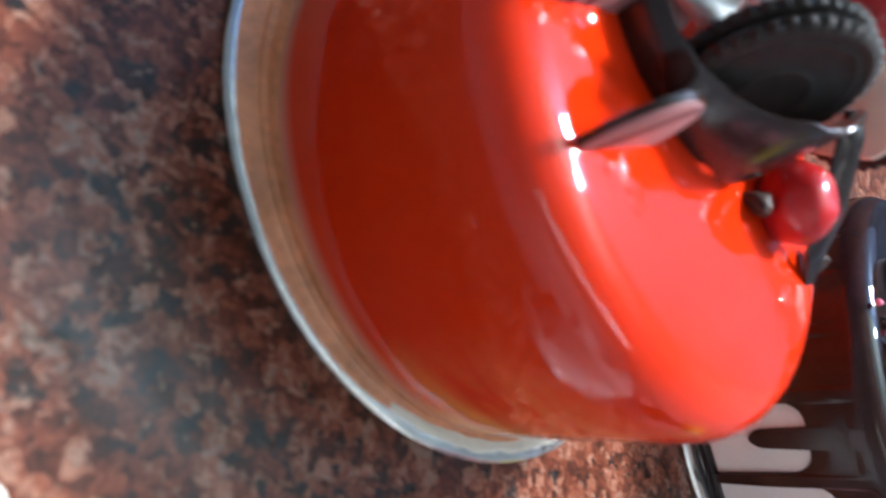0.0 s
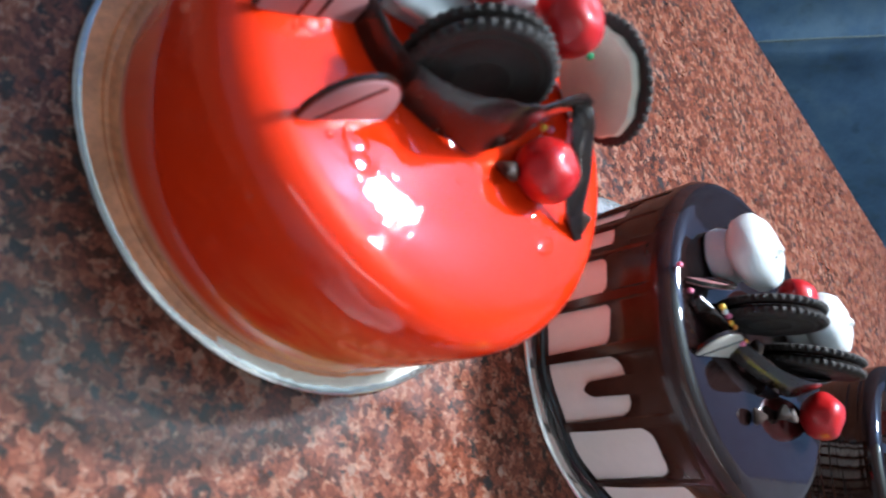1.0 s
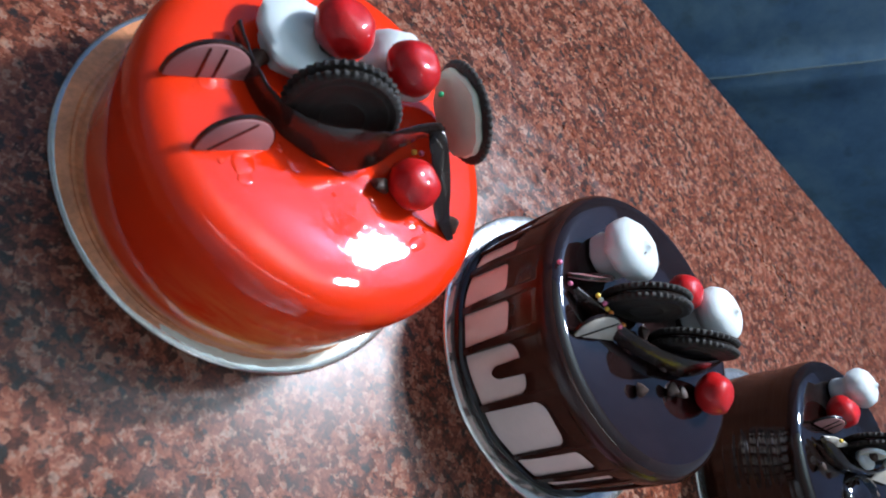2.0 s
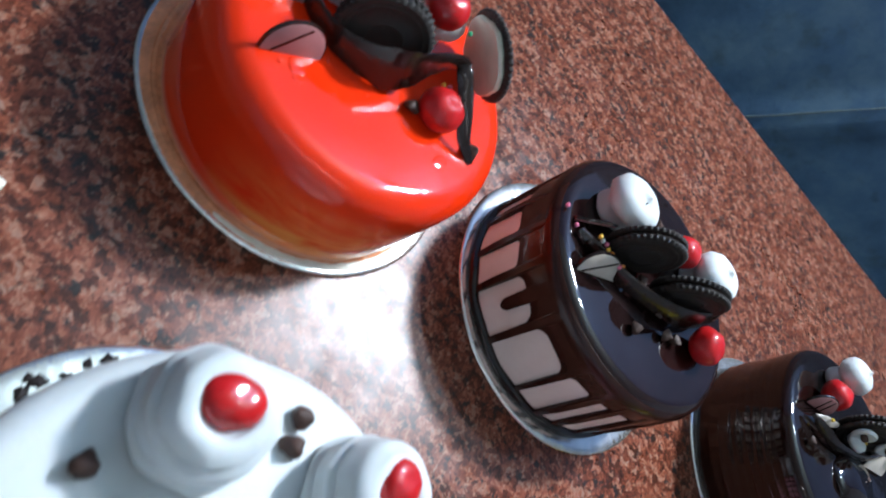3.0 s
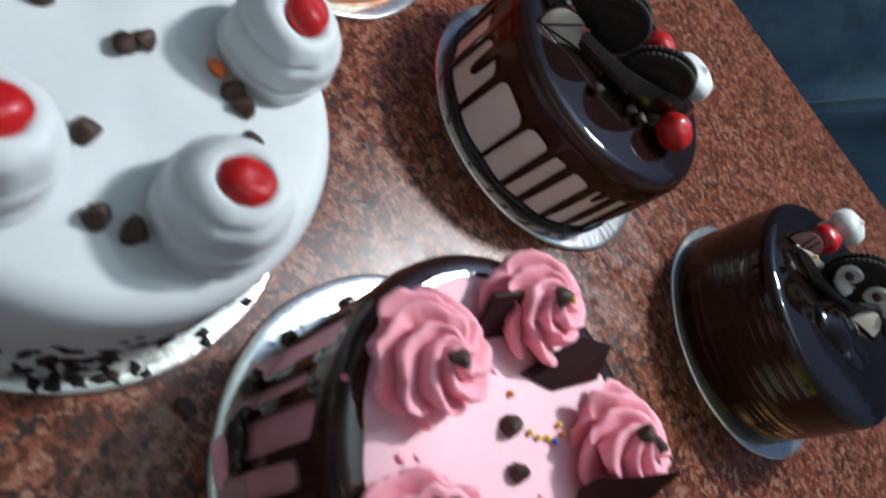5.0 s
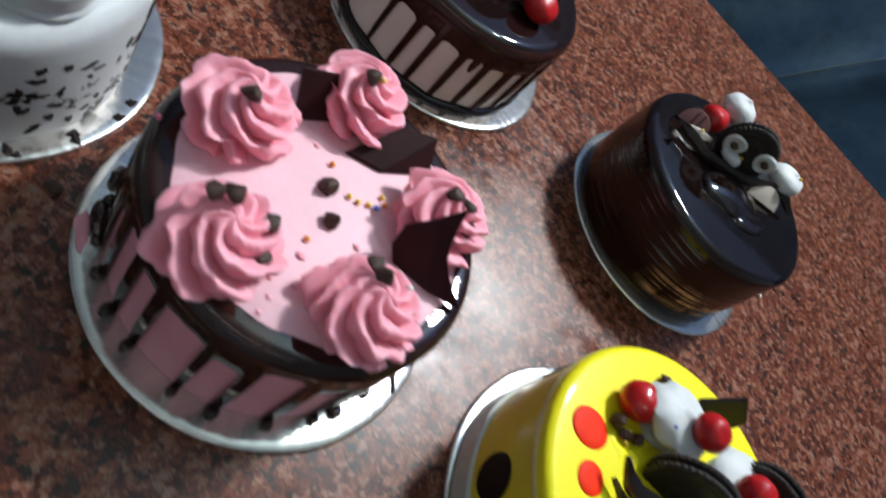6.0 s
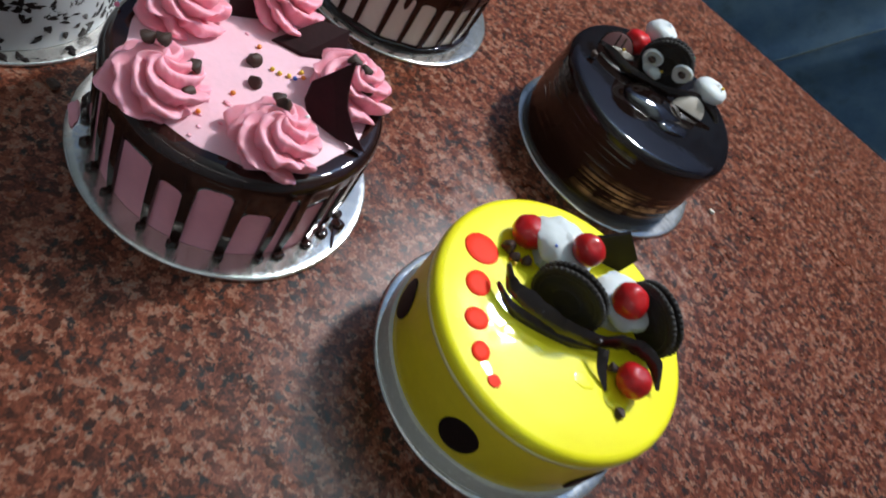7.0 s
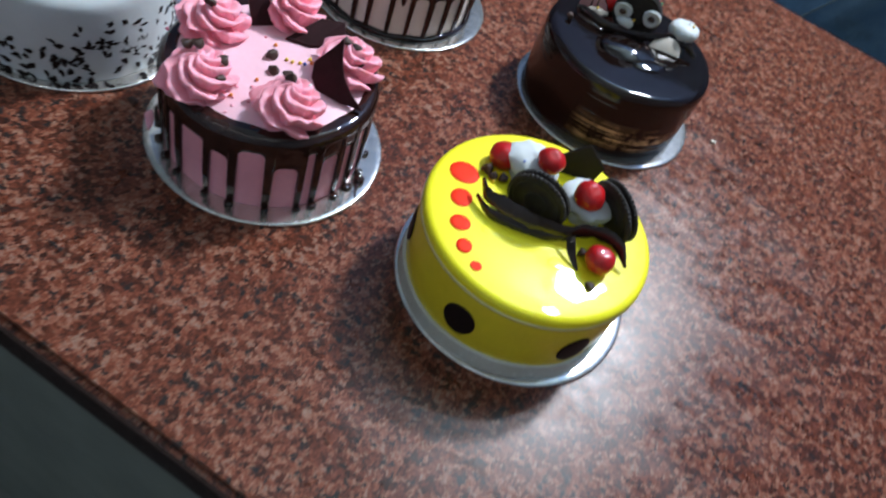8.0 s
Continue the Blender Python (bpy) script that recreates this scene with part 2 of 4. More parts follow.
ORANGE_BIT = simple("orange_candied_peel", (0.75, 0.14, 0.02), 0.4, 200.0, 0.2, 0.3)
SPRINKLE = {n: simple(n + "_sugar_pearl", c, 0.35, 300.0, 0.1, 0.0) for n, c in {
    "yellow": (0.80, 0.52, 0.05), "blue": (0.05, 0.12, 0.50), "pink": (0.75, 0.18, 0.30), "white": (0.8, 0.8, 0.76), "orange": (0.80, 0.26, 0.03), "green": (0.03, 0.42, 0.16)}.items()}
CRUMB = simple("white_icing_crumb", (0.72, 0.70, 0.60), 0.6, 400.0, 0.1, 0.3)
METAL_PAINT = simple("white_lamp_housing", (0.75, 0.76, 0.76), 0.4, 30.0, 0.04, 0.05)


# ---- builders ----
def part(name, bm, material, parent=None, label="", smooth=True):
    """Links a bmesh as one mesh object, under a thing or a part."""
    me = bpy.data.meshes.new(name)
    bmesh.ops.recalc_face_normals(bm, faces=bm.faces)
    for e in bm.edges:
        if len(e.link_faces) == 2 and e.calc_face_angle(0) > 0.75:
            e.smooth = False
    bm.to_mesh(me)
    bm.free()
    for p in me.polygons:
        p.use_smooth = smooth
    me.materials.append(material)
    ob = new(name, me)
    ob.parent = parent
    if label:
        ob["label"] = label
    return ob


def coat_top(ob, material):
    """Gives the level faces of a mesh a second material, darker and with a sharper coat."""
    ob.data.materials.append(material)
    for p in ob.data.polygons:
        if p.normal.z > 0.75:
            p.material_index = 1


def thing(name, at, label, category, group="", kind="", rz=0):
    ob = new(name)
    ob.matrix_basis = pose(*at, 0, 0, rz)
    ob.empty_display_size = 0.02
    return tagged(ob, label, category, group, kind)


def box(bm, x0, x1, y0, y1, z0, z1, bevel=0.0):
    m = Matrix.Translation(((x0 + x1) / 2, (y0 + y1) / 2, (z0 + z1) / 2)) @ Matrix.Diagonal((x1 - x0, y1 - y0, z1 - z0, 1))
    r = bmesh.ops.create_cube(bm, size=1, matrix=m)
    if bevel:
        es = list({e for v in r["verts"] for e in v.link_edges})
        bmesh.ops.bevel(bm, geom=es, offset=bevel, segments=2, affect="EDGES")


def grid_faces(bm, rows, closed=True):
    for a, b in zip(rows, rows[1:]):
        n = len(a)
        for i in range(n if closed else n - 1):
            j = (i + 1) % n
            bm.faces.new((a[i], a[j], b[j], b[i]))


def lathe(bm, profile, segs=96, radius=None, m=Matrix()):
    """Turns a profile of (r, z) about z; radius(theta, r, z) may shape it."""
    rows = []
    for r, z in profile:
        row = []
        for i in range(segs):
            a = 2 * math.pi * i / segs
            rr, zz = (r, z) if radius is None else radius(a, r, z)
            row.append(bm.verts.new(m @ Vector((rr * math.cos(a), rr * math.sin(a), zz))))
        rows.append(row)
    grid_faces(bm, rows)
    for row in (rows[0], rows[-1]):
        c = bm.verts.new(sum((v.co for v in row), Vector()) / segs)
        for i in range(segs):
            bm.faces.new((row[i], row[(i + 1) % segs], c))
    return rows


def catmull(points, steps=8):
    pts = [Vector(p) for p in points]
    pts = [2 * pts[0] - pts[1], *pts, 2 * pts[-1] - pts[-2]]
    out = []
    for a, b, c, d in zip(pts, pts[1:], pts[2:], pts[3:]):
        for s in range(steps):
            t = s / steps
            out.append(0.5 * (2 * b + (c - a) * t + (2 * a - 5 * b + 4 * c - d) * t * t + (3 * b - 3 * c + d - a) * t ** 3))
    return out + [pts[-2]]


def ribbon(bm, points, widths, thick, lean=(0, 0, 1), steps=8, jag=0.0):
    """A bent strip with rounded edges: its width lies along lean."""
    path = catmull(points, steps)
    ws = [w.x for w in catmull([(w, 0, 0) for w in widths], steps)]
    lean = Vector(lean).normalized()
    rows = []
    for i, p in enumerate(path):
        d = (path[min(i + 1, len(path) - 1)] - path[max(i - 1, 0)]).normalized()
        side = d.cross(lean).normalized()
        up = side.cross(d).normalized()
        w, t = max(ws[i], 0.0006) / 2, thick / 2
        w *= 1 + jag * noise.noise(p * 260)
        p = p + up * w * 0.6 * jag * noise.noise(p * 180 + Vector((5, 0, 0)))
        rows.append([bm.verts.new(p + up * w * u + side * t * s) for u, s in ((-1, -0.4), (-0.8, -1), (0.8, -1), (1, -0.4), (1, 0.4), (0.8, 1), (-0.8, 1), (-1, 0.4))])
    grid_faces(bm, rows)
    bm.faces.new(rows[0])
    bm.faces.new(rows[-1])


def ball(bm, at, radii, segs=24, rings=16, rough=0.0, scale=120.0, m=None):
    r = bmesh.ops.create_uvsphere(bm, u_segments=segs, v_segments=rings, radius=1)
    for v in r["verts"]:
        p = v.co.copy()
        k = 1 + (rough * noise.noise(p * 1.7 + Vector(at) * scale) if rough else 0)
        q = Vector((p.x * radii[0] * k, p.y * radii[1] * k, p.z * radii[2] * k))
        v.co = (m @ q if m else q) + Vector(at)


def cherry(parent, at, r=0.010, flat=0.88, turn=(0, 0, 0), narrow=0.95):
    bm = bmesh.new()
    m = Euler([radians(a) for a in turn]).to_matrix()
    ball(bm, at, (r, r * narrow, r * flat), 28, 18, 0.07, 400, m)
    top = Vector(at) + m @ Vector((0, 0, r * flat))
    for v in bm.verts:
        d = (v.co - top).length
        v.co -= m @ Vector((0, 0, 0.10 * r * math.exp(-(d / (0.35 * r)) ** 2)))
    return part("cherry", bm, CHERRY, parent, "shiny red glazed cherry")


def chip(parent, at, r=0.0036, turn=None, label=""):
    turn = turn or (random.uniform(-50, 50), random.uniform(-50, 50), random.uniform(0, 360))
    bm = bmesh.new()
    m = Matrix.Translation(at) @ Euler([radians(a) for a in turn]).to_matrix().to_4x4()
    k = random.uniform(0.85, 1.15)
    lathe(bm, [(0.7 * r, -0.55 * r), (1.0 * r, -0.35 * r), (1.02 * r, 0.0), (0.8 * r, 0.4 * r * k), (0.45 * r, 0.75 * r * k), (0.16 * r, 1.05 * r * k)], 14,
          lambda a, rr, z: (rr * (1 + 0.08 * math.sin(3 * a + k * 9) + 0.35 * noise.noise((1.3 * math.cos(a) + k * 40, 1.3 * math.sin(a), z / r * 1.2))), z), m)
    return part("chocolate_chip", bm, CHIP_CHOC, parent, label)


def pearl(parent, at, colour, r=0.0012):
    bm = bmesh.new()
    bmesh.ops.create_icosphere(bm, subdivisions=2, radius=r, matrix=Matrix.Translation(at))
    return part("sugar_pearl", bm, SPRINKLE[colour], parent, colour + " sugar pearl")


def frame_to(at, axis, spin=0.0):
    """A pose at a place whose z points along axis."""
    q = Vector(axis).normalized().to_track_quat("Z", "Y")
    return Matrix.Translation(at) @ q.to_matrix().to_4x4() @ Matrix.Rotation(radians(spin), 4, "Z")


def wafer_mesh(bm, m, r=0.0205, h=0.0032):
    teeth = 42

    def shape(a, rr, z):
        k = 1 + (0.022 * math.cos(teeth * a) if rr > 0.93 * r else 0)
        return rr * k, z

    prof = [(0.86 * r, 0), (0.97 * r, 0.0003), (1.0 * r, 0.001), (1.0 * r, h - 0.0012), (0.965 * r, h - 0.0004), (0.90 * r, h), (0.86 * r, h - 0.0006),
            (0.80 * r, h - 0.0006), (0.77 * r, h - 0.0001), (0.73 * r, h - 0.0006), (0.42 * r, h - 0.0006), (0.38 * r, h), (0.33 * r, h - 0.0005), (0.1 * r, h - 0.0005)]
    lathe(bm, prof, teeth * 4, shape, m)


def cookie(parent, at, axis, kind="sandwich", spin=0.0, r=0.0205):
    """A round cocoa biscuit. Its middle is at the place given, its axis as given."""
    m = frame_to(at, axis, spin)
    holder = None
    bm = bmesh.new()
    if kind == "sandwich":
        wafer_mesh(bm, m @ Matrix.Translation((0, 0, 0.0009)), r)
        holder = part("cookie", bm, COOKIE, parent, "black cocoa sandwich biscuit with a ridged rim")
        bm = bmesh.new()
        lathe(bm, [(0.9 * r, -0.0010), (0.93 * r, 0.0), (0.9 * r, 0.0010)], 48, None, m)
        part("filling", bm, DARK_CHOC, holder, "dark chocolate filling")
        bm = bmesh.new()
        wafer_mesh(bm, m @ Matrix.Rotation(math.pi, 4, "X") @ Matrix.Translation((0, 0, 0.0009)), r)
        part("wafer", bm, COOKIE, holder)
    else:
        wafer_mesh(bm, m @ Matrix.Rotation(math.pi, 4, "X"), r)
        holder = part("cookie", bm, COOKIE, parent, "black cocoa biscuit half with its cream side showing")
        if kind == "open":
            bm = bmesh.new()
            lathe(bm, [(0.84 * r, 0.0002), (0.87 * r, 0.0014), (0.83 * r, 0.0028), (0.5 * r, 0.003)], 64, lambda a, rr, z: (rr * (1 + 0.03 * math.sin(5 * a) + 0.015 * math.sin(13 * a)), z), m)
            part("filling", bm, FILLING, holder, "pale greenish cream filling")
    return holder


def half_disc(parent, a, b, height, lean, material, stripes=(), thick=0.0022, label=""):
    """A half-round chocolate plate that stands on the line a-b; lean is the way up along its face."""
    a, b, up = Vector(a), Vector(b), Vector(lean).normalized()
    mid, along = (a + b) / 2, (b - a) / 2
    nrm = along.cross(up).normalized()
    bm = bmesh.new()
    rim = [mid + along * math.cos(t) * (1 - 0.0 * t) + up * height * math.sin(t) ** 0.9 for t in [math.pi * i / 20 for i in range(21)]]
    rows = []
    for off, k in ((-thick / 2, 0.96), (-thick / 3, 1.0), (thick / 3, 1.0), (thick / 2, 0.96)):
        rows.append([bm.verts.new(mid + (p - mid) * k + nrm * off) for p in rim])
    grid_faces(bm, rows)
    bm.faces.new(rows[0])
    bm.faces.new(rows[-1])
    plate = part("chocolate_plate", bm, material, parent, label)
    bm = bmesh.new()
    ribbon(bm, [p - nrm * 0.0003 for p in rim[::2]], [0.0016] * 11, 0.0016, nrm, 2)
    part("dark_edge", bm, DARK_CHOC, plate, "dark chocolate edge")
    for u, v in stripes:
        p = mid + along * u + up * 0.02 * height
        q = mid + along * v + up * height * 0.93 * math.sqrt(max(0.0, 1 - v * v))
        for s in (-1, 1):
            bm = bmesh.new()
            ribbon(bm, [p + nrm * s * thick * 0.52, (p + q) / 2 + nrm * s * thick * 0.52, q + nrm * s * thick * 0.52], [0.0011, 0.0012, 0.001], 0.0006, along if abs(u - v) < 0.3 else up, 3)
            part("stripe", bm, DARK_CHOC, plate)
    return plate


def shard(parent, pts, thick=0.0022, label="thin dark chocolate plate", material=None, grow=1.0):
    """A thin chocolate plate through corner points in order."""
    pts = [Vector(p) for p in pts]
    pts = [pts[0] + (p - pts[0]) * grow for p in pts]
    n = (pts[1] - pts[0]).cross(pts[2] - pts[0]).normalized()
    bm = bmesh.new()
    c = sum(pts, Vector()) / len(pts)
    rows = [[bm.verts.new(c + (p - c) * k + n * o) for p in pts] for o, k in ((-thick / 2, 0.97), (-thick / 4, 1.0), (thick / 4, 1.0), (thick / 2, 0.97))]
    grid_faces(bm, rows)
    bm.faces.new(rows[0])
    bm.faces.new(rows[-1])
    return part("chocolate_plate", bm, material or DARK_CHOC, parent, label, smooth=False)


def kiss(parent, at, r, h, tip=(0, 0), label="stubby white cream kiss", lumps=0.09):
    """A piped cream dollop: a bulged foot, a round head and a small tip."""
    bm = bmesh.new()
    prof = [(0.62, 0), (0.74, 0.06), (0.76, 0.16), (0.70, 0.28), (0.66, 0.36), (0.80, 0.42), (0.97, 0.52), (1.0, 0.62), (0.96, 0.74), (0.82, 0.85), (0.56, 0.92), (0.26, 0.95), (0.16, 0.98), (0.06, 1.04)]

    def shape(a, rr, z):
        return rr * (1 + 0.03 * math.sin(2 * a + z * 90) + lumps * noise.noise((2 * math.cos(a) + at[0] * 90, 2 * math.sin(a), z * 160))), z

    lathe(bm, [(r * a, h * z) for a, z in prof], 32, shape)
    for v in bm.verts:
        f = max(0.0, v.co.z / h)
        v.co += Vector((tip[0] * f, tip[1] * f, 0)) + Vector(at)
    return part("cream_kiss", bm, WHITE_CREAM, parent, label)


def foil_board(at, r=0.0845, label="", flutes=90):
    t = thing("cake_board", (*at, 0), label, "cake board", "cake boards")
    bm = bmesh.new()

    def shape(a, rr, z):
        k = 1.0 + (0.0004 * math.sin(flutes * a) + 0.006 * noise.noise((3 * math.cos(a) + at[0] * 40, 3 * math.sin(a), at[1] * 30)) if rr > 0.9 * r else 0)
        return rr * k, z + (0.00003 * math.sin(flutes * a) * max(0, rr / r - 0.6) if z > 0.0018 else 0)

    lathe(bm, [(0.985 * r, 0.0002), (1.0 * r, 0.0007), (1.002 * r, 0.0016), (0.997 * r, 0.0024), (0.985 * r, 0.0028), (0.94 * r, 0.0028), (0.88 * r, 0.0027), (0.80 * r, 0.0027), (0.3 * r, 0.0027)], flutes * 4, shape)
    part("foil_card", bm, FOIL, t)
    return t


def cake_profile(r, h, base=0.003, edge=0.009, foot=0.97):
    prof = [(r * foot, base), (r * foot, base + 0.003), (r * (foot + 1) / 2, base + h * 0.35), (r, h - edge * 1.3)]
    for i in range(1, 8):
        a = math.pi / 2 * i / 7
        prof.append((r - edge + edge * math.cos(a), h - edge + edge * math.sin(a)))
    return prof + [(r * 0.6, h + 0.0004), (r * 0.3, h + 0.0006)]


# ---- the room ----
def room():
    z0, z1, x0, x1, y0, y1, w = -0.86, 1.95, -1.9, 2.9, -1.9, 1.41, 0.12

    def slab(name, b, material, label, cat):
        bm = bmesh.new()
        box(bm, *b)
        return tagged(part(name, bm, material, None, label, smooth=False), "", cat, "", "structure")

    floor = slab("floor", (x0 - w, x1 + w, y0 - w, y1 + w, z0 - 0.1, z0 - 0.004), FLOOR_TILE, "grey tiled floor round the counter", "floor")
    slab("ceiling", (x0 - w, x1 + w, y0 - w, y1 + w, z1, z1 + 0.1), CEILING, "plain ceiling in pale sea-green paint", "ceiling")
    slab("wall_west", (x0 - w, x0, y0, y1, z0, z1), PLASTER, "pale plastered side wall", "wall")
    slab("wall_east", (x1, x1 + w, y0, y1, z0, z1), PLASTER, "pale plastered side wall", "wall")
    slab("wall_south", (x0 - w, x1 + w, y0 - w, y0, z0, z1), PLASTER, "pale plastered back wall", "wall")
    # the blue wall, with a slanting crease in its coat
    bm = bmesh.new()
    p0, p1 = Vector((1.03, -0.16)), Vector((1.11, -0.01))
    d = (p1 - p0).normalized()
    n = Vector((d.y, -d.x))
    xs = [x0 - w, -0.6, 0.4] + [0.7 + 0.02 * i for i in range(41)] + [1.7, 2.2, x1 + w]
    zs = [z0, -0.6] + [-0.4 + 0.02 * i for i in range(36)] + [0.38, 0.45, 0.58]
    rows = []
    for z in zs:
        row = []
        for x in xs:
            q = Vector((x, z)) - p0
            across, along = q.dot(n), q.dot(d)
            fade = math.exp(-((along - 0.08) / 0.25) ** 2)
            bulge = fade * (0.012 * math.exp(-((across - 0.02) / 0.035) ** 2) - 0.004 * math.exp(-((across + 0.02) / 0.03) ** 2))
            row.append(bm.verts.new((x, y1 - bulge, z)))
        rows.append(row)
    grid_faces(bm, rows, closed=False)
    back = [bm.verts.new((x, y1 + w, z)) for x, z in ((xs[0], z0), (xs[-1], z0), (xs[-1], 0.58), (xs[0], 0.58))]
    bm.faces.new(back)
    wall = part("wall_north", bm, BLUE_WALL, None, "mottled blue distempered lower wall with a slanting crease")
    slab("wall_north_upper", (x0 - w, x1 + w, y1 + 0.004, y1 + w, 0.58, z1), UPPER_WALL, "unseen upper wall, its blue lightened to stand for lamp glow", "wall")
    tagged(wall, "", "wall", "", "structure")
    bm = bmesh.new()
    pts = [(p0.x + d.x * s + n.x * 0.001 * math.sin(s * 40), y1 - 0.004 - 0.006 * math.exp(-((s - 0.08) / 0.2) ** 2), p0.y + d.y * s) for s in (-0.12, -0.05, 0.02, 0.08, 0.14, 0.2, 0.26)]
    ribbon(bm, pts, [0.001, 0.0025, 0.0032, 0.0036, 0.003, 0.002, 0.0008], 0.002, (n.x, 0, n.y), 6)
    part("crease", bm, simple("pale_crease_line", (0.16, 0.21, 0.22), 0.7, 200.0, 0.3), wall, "pale line along the crease")
    # floor tiles, laid over the slab with open joints
    me = bpy.data.meshes.new("floor_tile")
    bm = bmesh.new()
    box(bm, -0.297, 0.297, -0.297, 0.297, -0.004, 0.0, 0.002)
    bm.to_mesh(me)
    bm.free()
    me.materials.append(FLOOR_TILE)
    for i in range(8):
        for j in range(5):
            t = new("tile", me)
            t.parent = floor
            t.location = (x0 + 0.3 + 0.6 * i, y0 + 0.3 + 0.6 * j + 0.2, z0)


def counter():
    c = thing("counter", (0, 0, -0.86), "long polished red-brown granite counter on a painted base", "counter", "", "structure")
    c.matrix_basis = pose(0, 0, 0)
    bm = bmesh.new()
    box(bm, -1.2, 2.2, 0.122, 0.974, -0.028, 0.0, 0.004)
    part("worktop", bm, GRANITE, c, "polished red-brown granite slab with dark flecks", smooth=False)
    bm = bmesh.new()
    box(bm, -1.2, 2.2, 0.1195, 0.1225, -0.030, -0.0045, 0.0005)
    part("edge_strip", bm, SHADED_EDGE, c, "rough granite edge with its shade in the colour", smooth=False)
    bm = bmesh.new()
    box(bm, -1.15, 2.15, 0.16, 0.93, -0.86, -0.028)
    part("base", bm, BASE_PAINT, c, "grey-green painted counter base", smooth=False)


def wall_lamp():
    t = thing("wall_lamp", tuple(LAMP_AT), "square white wall lamp with a lit panel", "lamp")
    m = look(LAMP_AT, LAMP_AIM)
    t.matrix_basis = m
    bm = bmesh.new()
    box(bm, -0.09, 0.09, -0.09, 0.09, 0.004, 0.03, 0.004)
    part("housing", bm, METAL_PAINT, t)
    bm = bmesh.new()
    box(bm, -0.012, 0.012, -0.012, 0.012, 0.03, 0.075, 0.002)
    part("bracket", bm, METAL_PAINT, t)
    bm = bmesh.new()
    box(bm, -0.085, 0.085, 0.095, 0.112, -0.02, 0.05, 0.003)
    part("fill_tray", bm, METAL_PAINT, t)


# a body for the added fill light
def fill_lamp_body():
    t = thing("back_wall_fill_lamp", tuple(WASH_AT), "unseen fill lamp added under the ceiling, turned to the back wall", "lamp")
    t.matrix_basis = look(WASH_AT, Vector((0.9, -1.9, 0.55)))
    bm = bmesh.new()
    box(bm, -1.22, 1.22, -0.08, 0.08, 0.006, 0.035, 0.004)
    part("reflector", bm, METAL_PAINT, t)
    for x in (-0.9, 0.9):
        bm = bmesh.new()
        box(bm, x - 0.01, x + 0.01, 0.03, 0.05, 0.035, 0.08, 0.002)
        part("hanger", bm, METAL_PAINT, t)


room()
counter()
wall_lamp()
fill_lamp_body()

TOP = 0.066


# ---- red cake ----
def apron(a, k, mid, full, ends, rough):
    """Radius and height of a thin apron on the board, k from the cake's foot (0) to its lip (1)."""
    off = abs((math.degrees(a) - mid + 180) % 360 - 180)
    side = min(1.0, max(0.0, (ends - off) / (ends - full)))
    side = side * side * (3 - 2 * side)
    ux, uy, dx, dy = math.cos(a), math.sin(a), -0.0020, 0.0053
    lip = dx * ux + dy * uy + math.sqrt(0.0838 ** 2 - (dx * uy - dy * ux) ** 2)
    lip -= 0.0005 + rough * 0.0022 * (0.5 + 0.5 * noise.noise((30 * ux, 30 * uy, 2.0)))
    r = 0.0722 + (0.0018 + (lip - 0.0740) * side) * k
    ridge = 0.0009 * math.exp(-((k - 0.30) / 0.07) ** 2) + 0.0006 * math.exp(-((k - 0.52) / 0.06) ** 2)
    lump = rough * 0.0011 * abs(noise.noise((r * 420 * ux, r * 420 * uy, 7.0)))
    return r, 0.0026 + (1 - k ** 6) * (0.0006 + (ridge * (1 - rough) + lump) * side + 0.0008 * (1 - k) * (1 - rough))


